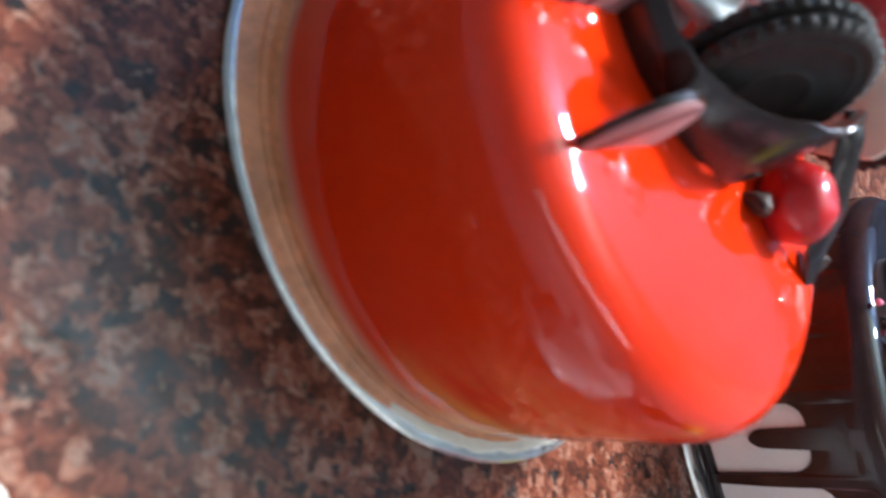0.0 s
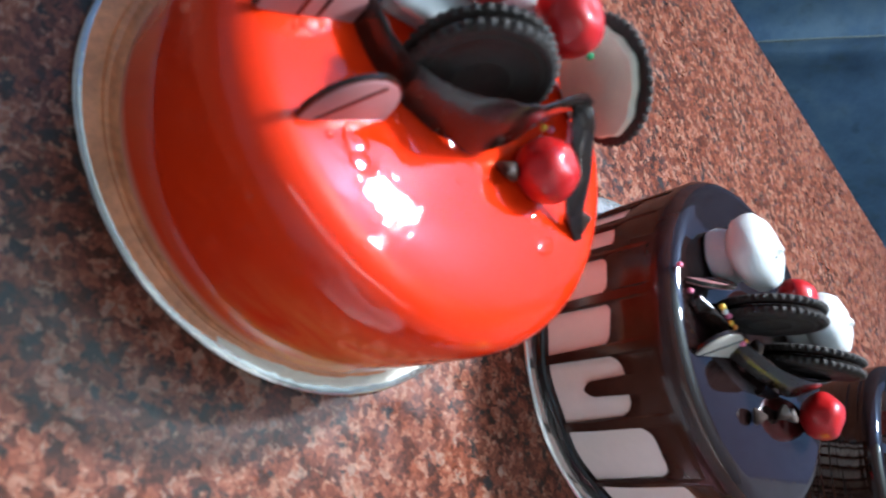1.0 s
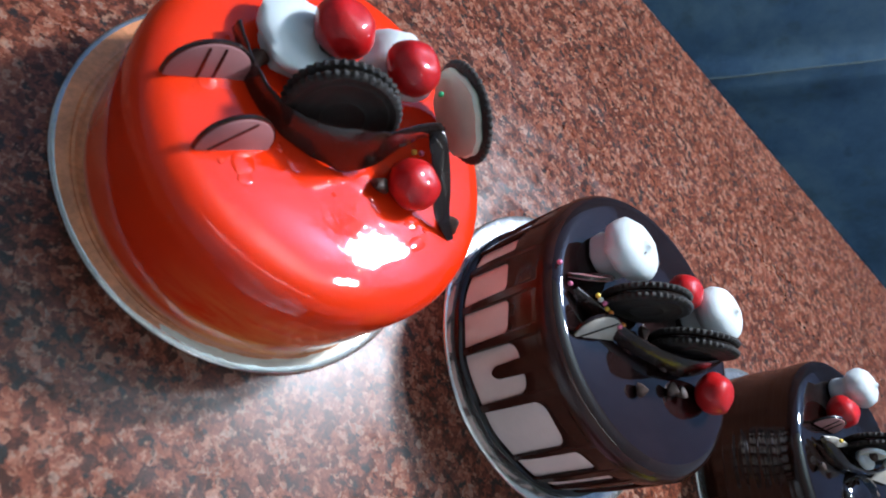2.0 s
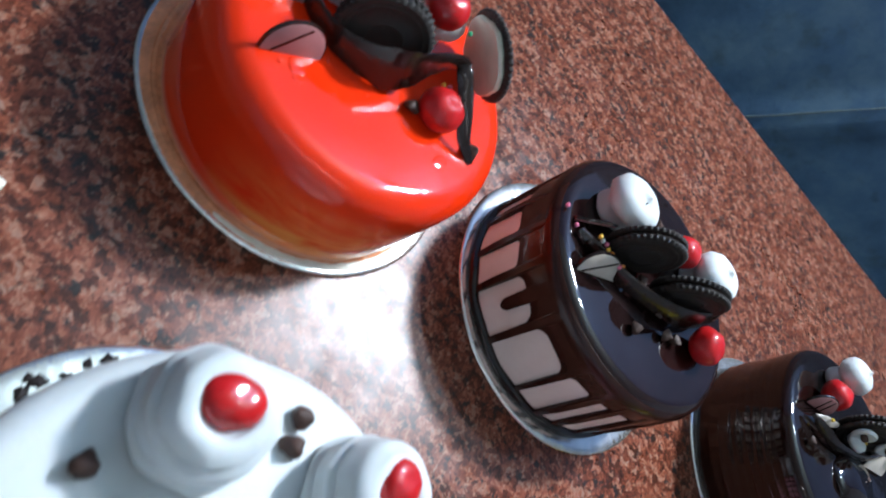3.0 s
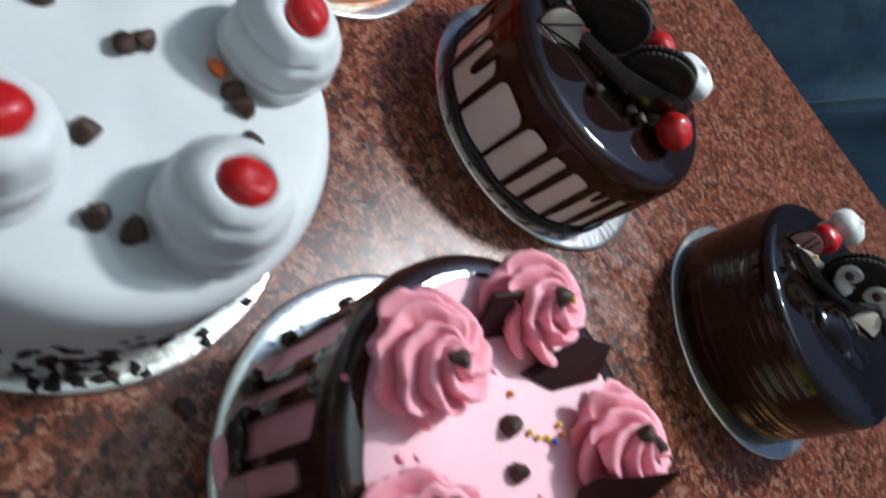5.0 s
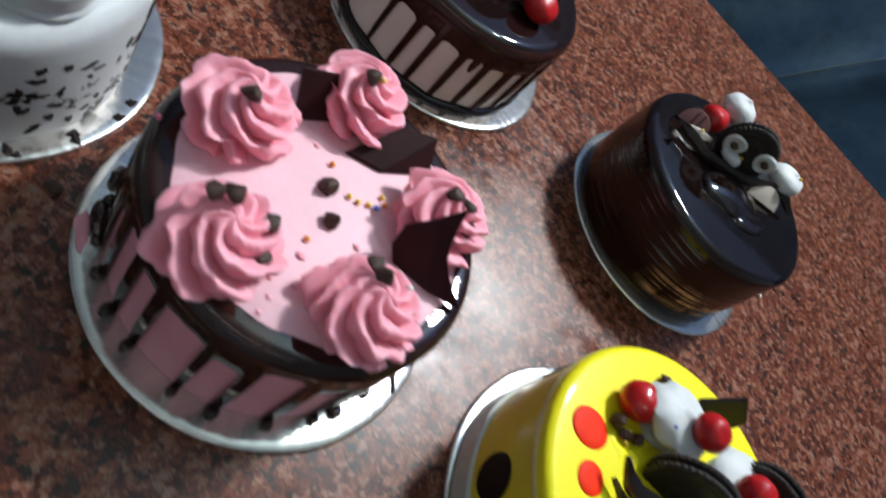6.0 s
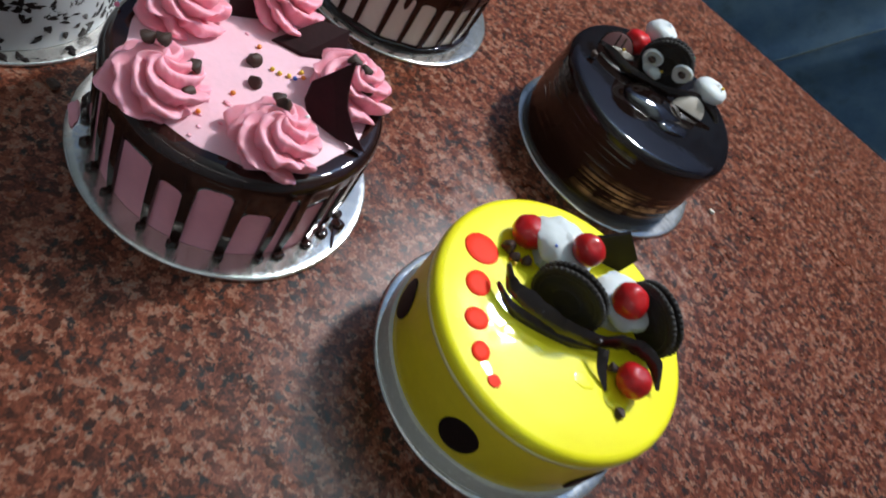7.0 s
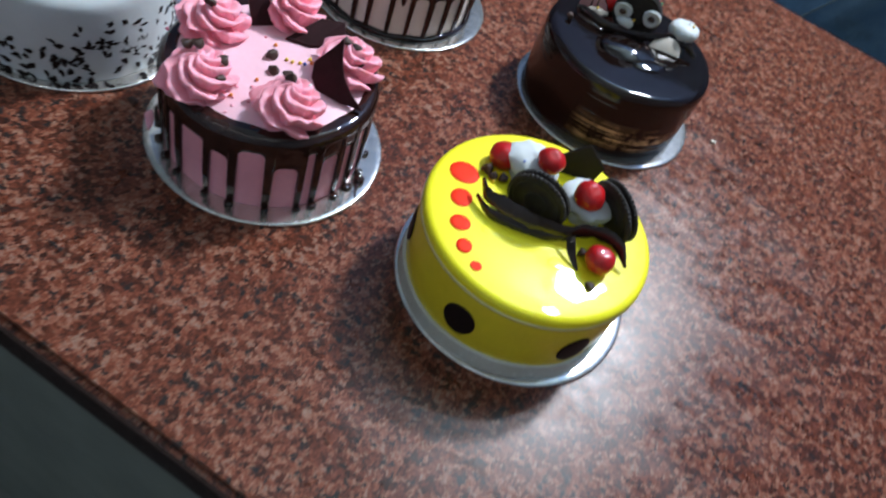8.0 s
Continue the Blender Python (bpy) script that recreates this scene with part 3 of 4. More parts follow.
def red_cake(at):
    foil_board((at[0] - 0.0014, at[1] + 0.0015), label="silver foil cake board under the red cake")
    c = thing("cake", (*at, 0), "round cake in shiny red mirror glaze with biscuits and cherries", "cake", "cakes on the counter")
    h = TOP
    bm = bmesh.new()
    lathe(bm, cake_profile(0.0745, h, edge=0.0125, foot=0.972), 128)
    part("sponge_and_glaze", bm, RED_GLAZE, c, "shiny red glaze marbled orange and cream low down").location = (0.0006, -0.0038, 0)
    # an added tan apron over the board on one side, lumpy white on the next
    pool = simple("tan_apron_coat", (0.62, 0.255, 0.115), 0.35, 60.0, 0.45, 0.4, 0.001, spec=0.4, coat=0.4, coat_rough=0.16)
    for name, mid, full, ends, rough, material, label in (
            ("foot_ring", 203, 52, 80, 0.0, pool, "thin tan apron over the board in low ridges"),
            ("white_apron", 296, 28, 48, 1.0, CRUMB, "lumpy white apron on the board at the foot")):
        bm = bmesh.new()
        lathe(bm, [(k / 12, 0.0) for k in range(13)], 180, lambda a, k, z: apron(a, k, mid, full, ends, rough))
        part(name, bm, material, c, label).location = (0.0006, -0.0038, 0)
    half_disc(c, (-0.0585, -0.036, h), (-0.037, -0.016, h), 0.0155, (-0.15, 0.1, 1), LILAC_CHOC, ((-0.25, -0.25), (0.12, 0.12)), label="lilac half-round chocolate plate with dark stripes")
    half_disc(c, (-0.038, -0.052, h), (-0.019, -0.034, h), 0.0155, (-0.15, 0.1, 1), LILAC_CHOC, ((-0.7, 0.25),), label="lilac half-round chocolate plate with a dark stripe")
    cookie(c, (-0.0072, -0.0132, h + 0.0150), (0.36, -0.93, 0.16))
    cookie(c, (0.034, 0.024, h + 0.019), (-0.62, -0.66, -0.38), "open")
    cherry(c, (0.0325, -0.0105, h + 0.0070), 0.0105)
    cherry(c, (0.004, 0.010, h + 0.031), 0.0105)
    cherry(c, (-0.022, 0.012, h + 0.022), 0.0115)
    kiss(c, (-0.030, 0.008, h - 0.001), 0.0175, 0.016, label="white cream dollop", lumps=0.22)
    kiss(c, (0.004, 0.024, h - 0.001), 0.0145, 0.028, label="white cream dollop", lumps=0.22)
    bm = bmesh.new()
    ribbon(bm, [(-0.050, -0.004, h + 0.005), (-0.037, -0.0175, h + 0.005), (-0.024, -0.0245, h + 0.006), (-0.011, -0.0255, h + 0.008), (0.003, -0.0225, h + 0.012), (0.011, -0.0165, h + 0.016), (0.017, -0.007, h + 0.020), (0.023, 0.002, h + 0.021), (0.0285, 0.006, h + 0.021)], [0.006, 0.009, 0.011, 0.014, 0.021, 0.020, 0.014, 0.009, 0.005], 0.0014, (-0.15, 0.15, 1), 8, 0.15)
    part("chocolate_curl", bm, DARK_CHOC, c, "bent dark chocolate ribbon")
    bm = bmesh.new()
    ribbon(bm, [(0.0245, 0.0065, h + 0.022), (0.029, 0.002, h + 0.020), (0.034, -0.001, h + 0.017), (0.0415, -0.0075, h + 0.012), (0.049, -0.0125, h + 0.006), (0.059, -0.0145, h + 0.0005)], [0.004, 0.007, 0.007, 0.007, 0.006, 0.003], 0.0018, (0.5, 0.5, 0.6))
    part("chocolate_curl", bm, DARK_CHOC, c, "bent dark chocolate ribbon")
    for p in ((0.022, -0.018, h + 0.003), (-0.038, -0.008, h + 0.004), (0.056, -0.010, h + 0.003), (-0.022, 0.006, h + 0.017), (0.001, 0.020, h + 0.024)):
        chip(c, p, 0.0034)
    rng = random.Random(21)
    near = ((-0.047, -0.028), (-0.030, -0.046), (-0.012, -0.030), (0.004, -0.026), (0.012, -0.026), (0.026, -0.024), (-0.020, -0.028), (0.044, -0.020))
    for i in range(34):
        x, y = near[i % len(near)]
        s = rng.uniform(0.0005, 0.0013)
        bm = bmesh.new()
        ball(bm, (x + rng.gauss(0, 0.0035), y + rng.gauss(0, 0.0035), h + 0.0003), (s * 1.1, s, s * 0.4), 12, 8, 0.15, 300)
        part("glaze_bead", bm, RED_GLAZE, c)
    glaze_swells(c, h + 0.0003, ((-0.048, -0.020), (-0.030, -0.033), (-0.026, -0.050), (-0.010, -0.027), (0.004, -0.024), (0.014, -0.022), (0.026, -0.021), (0.046, -0.020)), RED_GLAZE, 5)
    for x, y, z, k in ((0.020, 0.016, 0.026, "green"), (0.028, 0.004, 0.006, "yellow"), (0.031, 0.006, 0.006, "pink"), (0.008, 0.030, 0.027, "pink"), (0.030, 0.002, 0.004, "white")):
        pearl(c, (x, y, h + z), k)


def glaze_swells(c, z, spots, material, seed, n=2):
    """Low swells where the glaze has risen round the toppings."""
    rng = random.Random(seed)
    for x, y in spots:
        for k in range(n):
            s = rng.uniform(0.0022, 0.0048)
            bm = bmesh.new()
            ball(bm, (x + rng.gauss(0, 0.003), y + rng.gauss(0, 0.003), z), (s * rng.uniform(1.0, 1.7), s, s * 0.10), 24, 12, 0.15, 300, Matrix.Rotation(rng.uniform(0, 3), 3, "Z"))
            part("glaze_swell", bm, material, c)


# ---- glaze with drips ----
def drip_shell(c, r, h, gaps, tops, foot, inner, material, label, edge=0.009, wide=2.6, short=()):
    """A coat over the rim that runs down in drips: gaps are the drips' angles, tops the height of the bare panes between them."""
    gaps = sorted(g % 360 for g in gaps)
    rng = random.Random(7)
    panes = [(tops(((a + b) / 2) % 360), rng.uniform(-0.35, 0.35), rng.uniform(0.35, 1.0)) for a, b in zip(gaps, gaps[1:] + [gaps[0] + 360])]
    shifts = [rng.uniform(0.75, 1.25) for g in gaps]

    def low(deg):
        deg %= 360
        for i, g in enumerate(gaps):
            b = gaps[(i + 1) % len(gaps)] + (360 if i == len(gaps) - 1 else 0)
            d = deg if deg >= g else deg + 360
            if g <= d < b:
                w0, w1 = wide * shifts[i], wide * shifts[(i + 1) % len(gaps)]
                if d - g < w0 or b - d < w1:
                    return foot
                u = (d - g - w0) / (b - g - w0 - w1) * 2 - 1
                t, skew, flat = panes[i]
                z = t + 0.004 * skew * u - 0.007 * flat * abs(u) ** 5
                for s, zs, ws in short:
                    if abs((deg - s + 180) % 360 - 180) < ws:
                        z = min(z, zs + 0.004 * (abs((deg - s + 180) % 360 - 180) / ws) ** 2)
                return z
        return foot

    segs = 720
    lows = [low(360 * i / segs) for i in range(segs)]
    bm = bmesh.new()
    rows = []
    n = 10
    for j in range(n + 1):
        row = []
        for i in range(segs):
            a = 2 * math.pi * i / segs
            z = lows[i] + (h - edge - lows[i]) * j / n
            bead = 0.0018 if lows[i] <= foot + 1e-6 else 0.0012
            th = bead * min(1.0, 0.25 + 2.2 * j / n) if j < n else 0.0016
            rr = r + th + 0.0003 * math.sin(7 * a)
            row.append(bm.verts.new((rr * math.cos(a), rr * math.sin(a), z)))
        rows.append(row)
    for j in range(1, 8):
        t = math.pi / 2 * j / 7
        rr, z = r + 0.0016 - edge + edge * math.cos(t), h - edge + edge * math.sin(t) * 1.05
        rows.append([bm.verts.new((rr * math.cos(2 * math.pi * i / segs), rr * math.sin(2 * math.pi * i / segs), z)) for i in range(segs)])
    wob = [inner + (0.0022 * noise.noise((3 * math.cos(2 * math.pi * i / segs), 3 * math.sin(2 * math.pi * i / segs), 4)) if inner > 0.02 else 0) for i in range(segs)]
    rows.append([bm.verts.new((wob[i] * math.cos(2 * math.pi * i / segs), wob[i] * math.sin(2 * math.pi * i / segs), h + 0.0002)) for i in range(segs)])
    if inner > 0.02:
        rows.append([bm.verts.new(((wob[i] - 0.001) * math.cos(2 * math.pi * i / segs), (wob[i] - 0.001) * math.sin(2 * math.pi * i / segs), h - 0.002)) for i in range(segs)])
    else:
        centre = bm.verts.new((0, 0, h + 0.0003))
        for i in range(segs):
            bm.faces.new((rows[-1][i], rows[-1][(i + 1) % segs], centre))
    inside = []
    for i in range(segs):
        a = 2 * math.pi * i / segs
        inside.append(bm.verts.new(((r - 0.0006) * math.cos(a), (r - 0.0006) * math.sin(a), lows[i] - 0.0003)))
    grid_faces(bm, [inside] + rows)
    return part("drip_glaze", bm, material, c, label)


def foot_blobs(c, r, gaps, z, material):
    rng = random.Random(3)
    for g in gaps:
        a = radians(g)
        bm = bmesh.new()
        k = rng.uniform(0.85, 1.25)
        ball(bm, ((r + 0.0022) * math.cos(a), (r + 0.0022) * math.sin(a), z), (0.0026 * k, 0.0030 * k, 0.0013 * k), 16, 10, 0.25, 300)
        part("glaze_bead", bm, material, c)


# ---- drip cake with dark top ----
def drip_cake(at):
    foil_board((at[0] + 0.001, at[1] + 0.0012), label="silver foil cake board under the dripped chocolate cake")
    c = thing("cake", (*at, 0), "round pale cake with dark chocolate drip glaze, biscuits and cream", "cake", "cakes on the counter")
    h, r = TOP, 0.0725
    bm = bmesh.new()
    lathe(bm, cake_profile(r - 0.0005, h - 0.003, foot=0.99), 128)
    part("sponge", bm, SIDE_PALE, c, "smooth pale beige cream side").location = (-0.002, -0.0015, 0)
    gaps = [162, 176, -166, -149.5, -127, -104, -89, -78.5, -64, -50.7, -37, -24, -10, 6, 20, 37, 52, 66, 82, 98, 113, 130, 146]

    def tops(deg):
        d = (deg + 180) % 360 - 180
        return 0.040 + 0.007 * max(0.0, math.cos(radians(d + 80))) - 0.003 * max(0.0, math.cos(radians(d - 180)))

    shell = drip_shell(c, r, h, gaps, tops, 0.005, 0.0, SIDE_GLAZE, "dark brown glaze run down in drips", wide=1.55, short=((-138.5, 0.022, 2.6), (-57, 0.036, 1.6)))
    bm = bmesh.new()
    lathe(bm, [(r + 0.0004, 0.003), (r + 0.0022, 0.0034), (r + 0.0020, 0.0058), (r + 0.0004, 0.0070)], 128, lambda a, rr, z: (rr + 0.0003 * math.sin(9 * a), z + 0.0006 * math.sin(13 * a)))
    part("foot_ring", bm, BROWN_GLAZE, c, "thin pool of dark glaze round the foot").location = (-0.002, -0.0015, 0)
    shell.location = (-0.002, -0.0015, 0)
    coat_top(shell, BROWN_GLAZE)
    z = h + 0.0004
    kiss(c, (-0.0435, 0.0135, z), 0.0160, 0.026, (0.002, -0.002))
    for dx in (0.0, 0.0032):
        bm = bmesh.new()
        ball(bm, (-0.0420 + dx, 0.0075 + dx * 0.3, z + 0.0247 - dx * 0.1), (0.0016, 0.0004, 0.0003), 10, 6, 0.4, 300, Matrix.Rotation(radians(68), 3, "Z"))
        part("chocolate_mark", bm, MATT_CHOC, c, "small dark chocolate dash on the cream")
    kiss(c, (0.029, 0.0245, z), 0.0150, 0.026, (0.003, -0.001))
    cookie(c, (-0.0265, -0.008, z + 0.0155), (0.32, -0.93, -0.10))
    cookie(c, (0.0125, -0.007, z + 0.0155), (0.30, -0.93, -0.22))
    half_disc(c, (-0.064, -0.012, z), (-0.043, 0.002, z + 0.002), 0.011, (0.35, -0.3, 0.8), LILAC_CHOC, ((-0.2, 0.2),), label="brown half-round chocolate plate")
    half_disc(c, (-0.053, -0.038, z), (-0.027, -0.024, z), 0.013, (-0.3, 0.35, 0.8), GREY_CHOC, ((-0.8, 0.5),), label="pale grey half-round chocolate plate with a dark line")
    cherry(c, (0.041, -0.017, z + 0.009), 0.0112, 0.82, (20, 15, 0))
    cherry(c, (0.006, 0.022, z + 0.013), 0.0098)
    bm = bmesh.new()
    ribbon(bm, [(-0.060, -0.018, z + 0.003), (-0.048, -0.022, z + 0.004), (-0.030, -0.024, z + 0.005), (-0.006, -0.022, z + 0.007), (0.018, -0.016, z + 0.010), (0.038, -0.001, z + 0.012), (0.046, 0.010, z + 0.008)], [0.003, 0.008, 0.009, 0.010, 0.014, 0.013, 0.006], 0.002, (-0.2, 0.3, 1))
    part("chocolate_curl", bm, DARK_CHOC, c, "long bent dark chocolate ribbon")
    for p in ((-0.008, -0.041, z + 0.003), (0.015, -0.028, z + 0.003), (0.022, -0.026, z + 0.003), (-0.016, 0.030, z + 0.004), (-0.010, 0.034, z + 0.004), (-0.012, -0.012, z + 0.004), (0.005, -0.020, z + 0.003)):
        chip(c, p, 0.0032)
    for i, (x, y, k) in enumerate(((-0.071, -0.010, "pink"), (-0.062, -0.016, "pink"), (-0.051, -0.016, "yellow"), (-0.049, -0.017, "white"), (-0.046, -0.017, "pink"), (-0.044, -0.019, "yellow"), (-0.041, -0.019, "orange"),
                                   (-0.039, -0.021, "green"), (-0.036, -0.021, "yellow"), (-0.034, -0.022, "pink"), (-0.032, -0.020, "orange"), (0.010, 0.004, "white"))):
        on = 0.0012 if i < 2 or i == 11 else 0.0085
        pearl(c, (x, y - (0.0 if i < 2 else 0.002), z + on), k, 0.0013)


# ---- all-dark cake with ribbed sides ----
def dark_cake(at):
    foil_board(at, label="silver foil cake board under the dark chocolate cake")
    c = thing("cake", (*at, 0), "round cake in glossy dark chocolate glaze with a biscuit face", "cake", "cakes on the counter")
    h, r = 0.068, 0.0755
    bm = bmesh.new()
    prof = [(r * 0.995, 0.003)]
    n = 60
    for i in range(n + 1):
        z = 0.004 + (h - 0.013) * i / n
        prof.append((r + 0.00007 * math.sin(i * 2.1) + 0.00008 * math.sin(i * 0.9), z))
    for i in range(1, 7):
        a = math.pi / 2 * i / 6
        prof.append((r - 0.007 + 0.007 * math.cos(a), h - 0.007 + 0.007 * math.sin(a)))
    prof += [(0.045, h + 0.0004), (0.02, h + 0.0006)]
    lathe(bm, prof, 256, lambda a, rr, z: (rr + 0.0003 * math.sin(5 * a + z * 150), z))
    m = Mat("ribbed_dark_glaze", rough=0.3, coat=0.9, coat_rough=0.07)
    m.set("Specular IOR Level", 0.0)
    co = m.coords()
    st = m.node("ShaderNodeMapping", {"Vector": co, "Scale": (6.0, 6.0, 420.0)})
    band = m.noise(1.0, 3, 0.6, st.outputs[0])
    col = m.ramp(band, [(0.35, (0.010, 0.004, 0.003)), (0.62, (0.016, 0.006, 0.004)), (0.82, (0.040, 0.011, 0.007))])
    # warm reflections in the ribs, painted into the colour low on one side
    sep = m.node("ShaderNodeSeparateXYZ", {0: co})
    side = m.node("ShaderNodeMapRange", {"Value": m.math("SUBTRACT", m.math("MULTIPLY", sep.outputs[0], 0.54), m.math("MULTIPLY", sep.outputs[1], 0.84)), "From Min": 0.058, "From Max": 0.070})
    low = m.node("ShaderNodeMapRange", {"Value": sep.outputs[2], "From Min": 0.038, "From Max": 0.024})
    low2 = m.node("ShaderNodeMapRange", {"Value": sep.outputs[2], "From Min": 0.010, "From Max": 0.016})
    rib_glint = m.math("MULTIPLY", m.math("MULTIPLY", side.outputs[0], m.math("MULTIPLY", low.outputs[0], low2.outputs[0])), m.ramp(band, [(0.46, (0, 0, 0)), (0.51, (1, 1, 1))]))
    rib_glint = m.math("MULTIPLY", rib_glint, m.ramp(m.noise(60.0, 3), [(0.38, (0, 0, 0)), (0.60, (1, 1, 1))]))
    col = m.mix(m.math("MULTIPLY", rib_glint, 0.95), col, (0.90, 0.56, 0.28))
    m.colour(col).bump(band, 0.26, 0.0008)
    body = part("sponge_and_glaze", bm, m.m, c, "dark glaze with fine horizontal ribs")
    body.location = (-0.0035, -0.0015, 0)
    coat_top(body, BLACK_GLAZE)
    z = h + 0.001
    half_disc(c, (-0.061, 0.006, z), (-0.036, 0.012, z), 0.013, (-0.15, 0.2, 1), LILAC_CHOC, ((-0.2, -0.2), (0.2, 0.2)), label="lilac half-round chocolate plate with dark stripes")
    cherry(c, (-0.040, 0.023, z + 0.009), 0.0105)
    face = (0.14, -0.97, -0.05)
    cookie(c, (-0.013, 0.010, z + 0.017), face)
    nrm = Vector(face).normalized()
    for x, y, zz in ((-0.024, 0.003, 0.0865), (0.0, 0.007, 0.0905)):
        p = Vector((x, y, zz))
        bm = bmesh.new()
        lathe(bm, [(0.0035, 0.0), (0.0072, 0.0006), (0.0078, 0.002), (0.0068, 0.0034), (0.0045, 0.0030), (0.003, 0.002)], 28, lambda a, rr, zz: (rr * (1 + 0.05 * math.sin(3 * a)), zz), frame_to(p, nrm))
        ring = part("cream_eye", bm, WHITE_CREAM, c, "white cream ring eye with a chocolate pupil")
        bm = bmesh.new()
        ball(bm, p + nrm * 0.0034, (0.0032, 0.0030, 0.0022), 14, 10, 0.1, 200)
        part("pupil", bm, CHIP_CHOC, ring, "dark chocolate chip pupil")
    bm = bmesh.new()
    ball(bm, Vector((-0.018, 0.001, z + 0.010)), (0.008, 0.0055, 0.004), 18, 12, 0.2, 90)
    part("cream_dab", bm, WHITE_CREAM, c, "white cream dab")
    kiss(c, (-0.030, 0.044, z), 0.0125, 0.026, (0.001, 0.001))
    kiss(c, (0.025, 0.030, z), 0.0130, 0.022, (0.004, 0.001))
    half_disc(c, (0.010, 0.003, z + 0.0005), (0.036, 0.011, z + 0.0005), 0.013, (-0.05, 0.6, 0.6), GREY_CHOC, (), label="pale grey half-round chocolate plate")
    for x, y, sx, sy, sz, turn in ((-0.002, -0.016, 0.027, 0.018, 0.0060, 25), (0.020, -0.022, 0.017, 0.009, 0.0030, 40)):
        bm = bmesh.new()
        ball(bm, (x, y, z - 0.0006), (sx, sy, sz), 36, 18, 0.12, 60, Matrix.Rotation(radians(turn), 3, "Z"))
        part("glaze_mound", bm, BLACK_GLAZE, c, "low swell in the dark glaze")
    bm = bmesh.new()
    ribbon(bm, [(-0.060, -0.004, z + 0.004), (-0.048, -0.008, z + 0.005), (-0.030, -0.009, z + 0.004), (-0.006, -0.001, z + 0.005), (0.008, 0.006, z + 0.007), (0.022, 0.0165, z + 0.009), (0.036, 0.022, z + 0.008), (0.048, 0.021, z + 0.003)], [0.003, 0.007, 0.007, 0.006, 0.008, 0.009, 0.007, 0.003], 0.0014, (0.0, 0.3, 1), 8, 0.25)
    part("chocolate_curl", bm, DARK_CHOC, c, "long bent dark chocolate ribbon")
    bm = bmesh.new()
    ribbon(bm, [(-0.056, -0.002, z + 0.002), (-0.046, 0.0, z + 0.004), (-0.034, 0.004, z + 0.006)], [0.003, 0.007, 0.003], 0.0018, (-0.2, 0.6, 0.7))
    part("chocolate_curl", bm, GREY_CHOC, c, "small pale chocolate sliver")
    for p in ((-0.058, -0.022, z + 0.002), (0.004, -0.012, z + 0.0025), (0.010, -0.008, z + 0.0025)):
        chip(c, p, 0.0028)
    for x, y, zz, k in ((-0.044, 0.001, 0.008, "yellow"), (-0.012, 0.004, 0.013, "yellow"), (-0.004, 0.022, 0.030, "blue"), (0.0, 0.022, 0.029, "green"), (0.034, 0.040, 0.016, "orange"), (0.033, 0.030, 0.022, "yellow"), (0.040, 0.024, 0.006, "orange")):
        pearl(c, (x, y, z + zz), k, 0.0012)


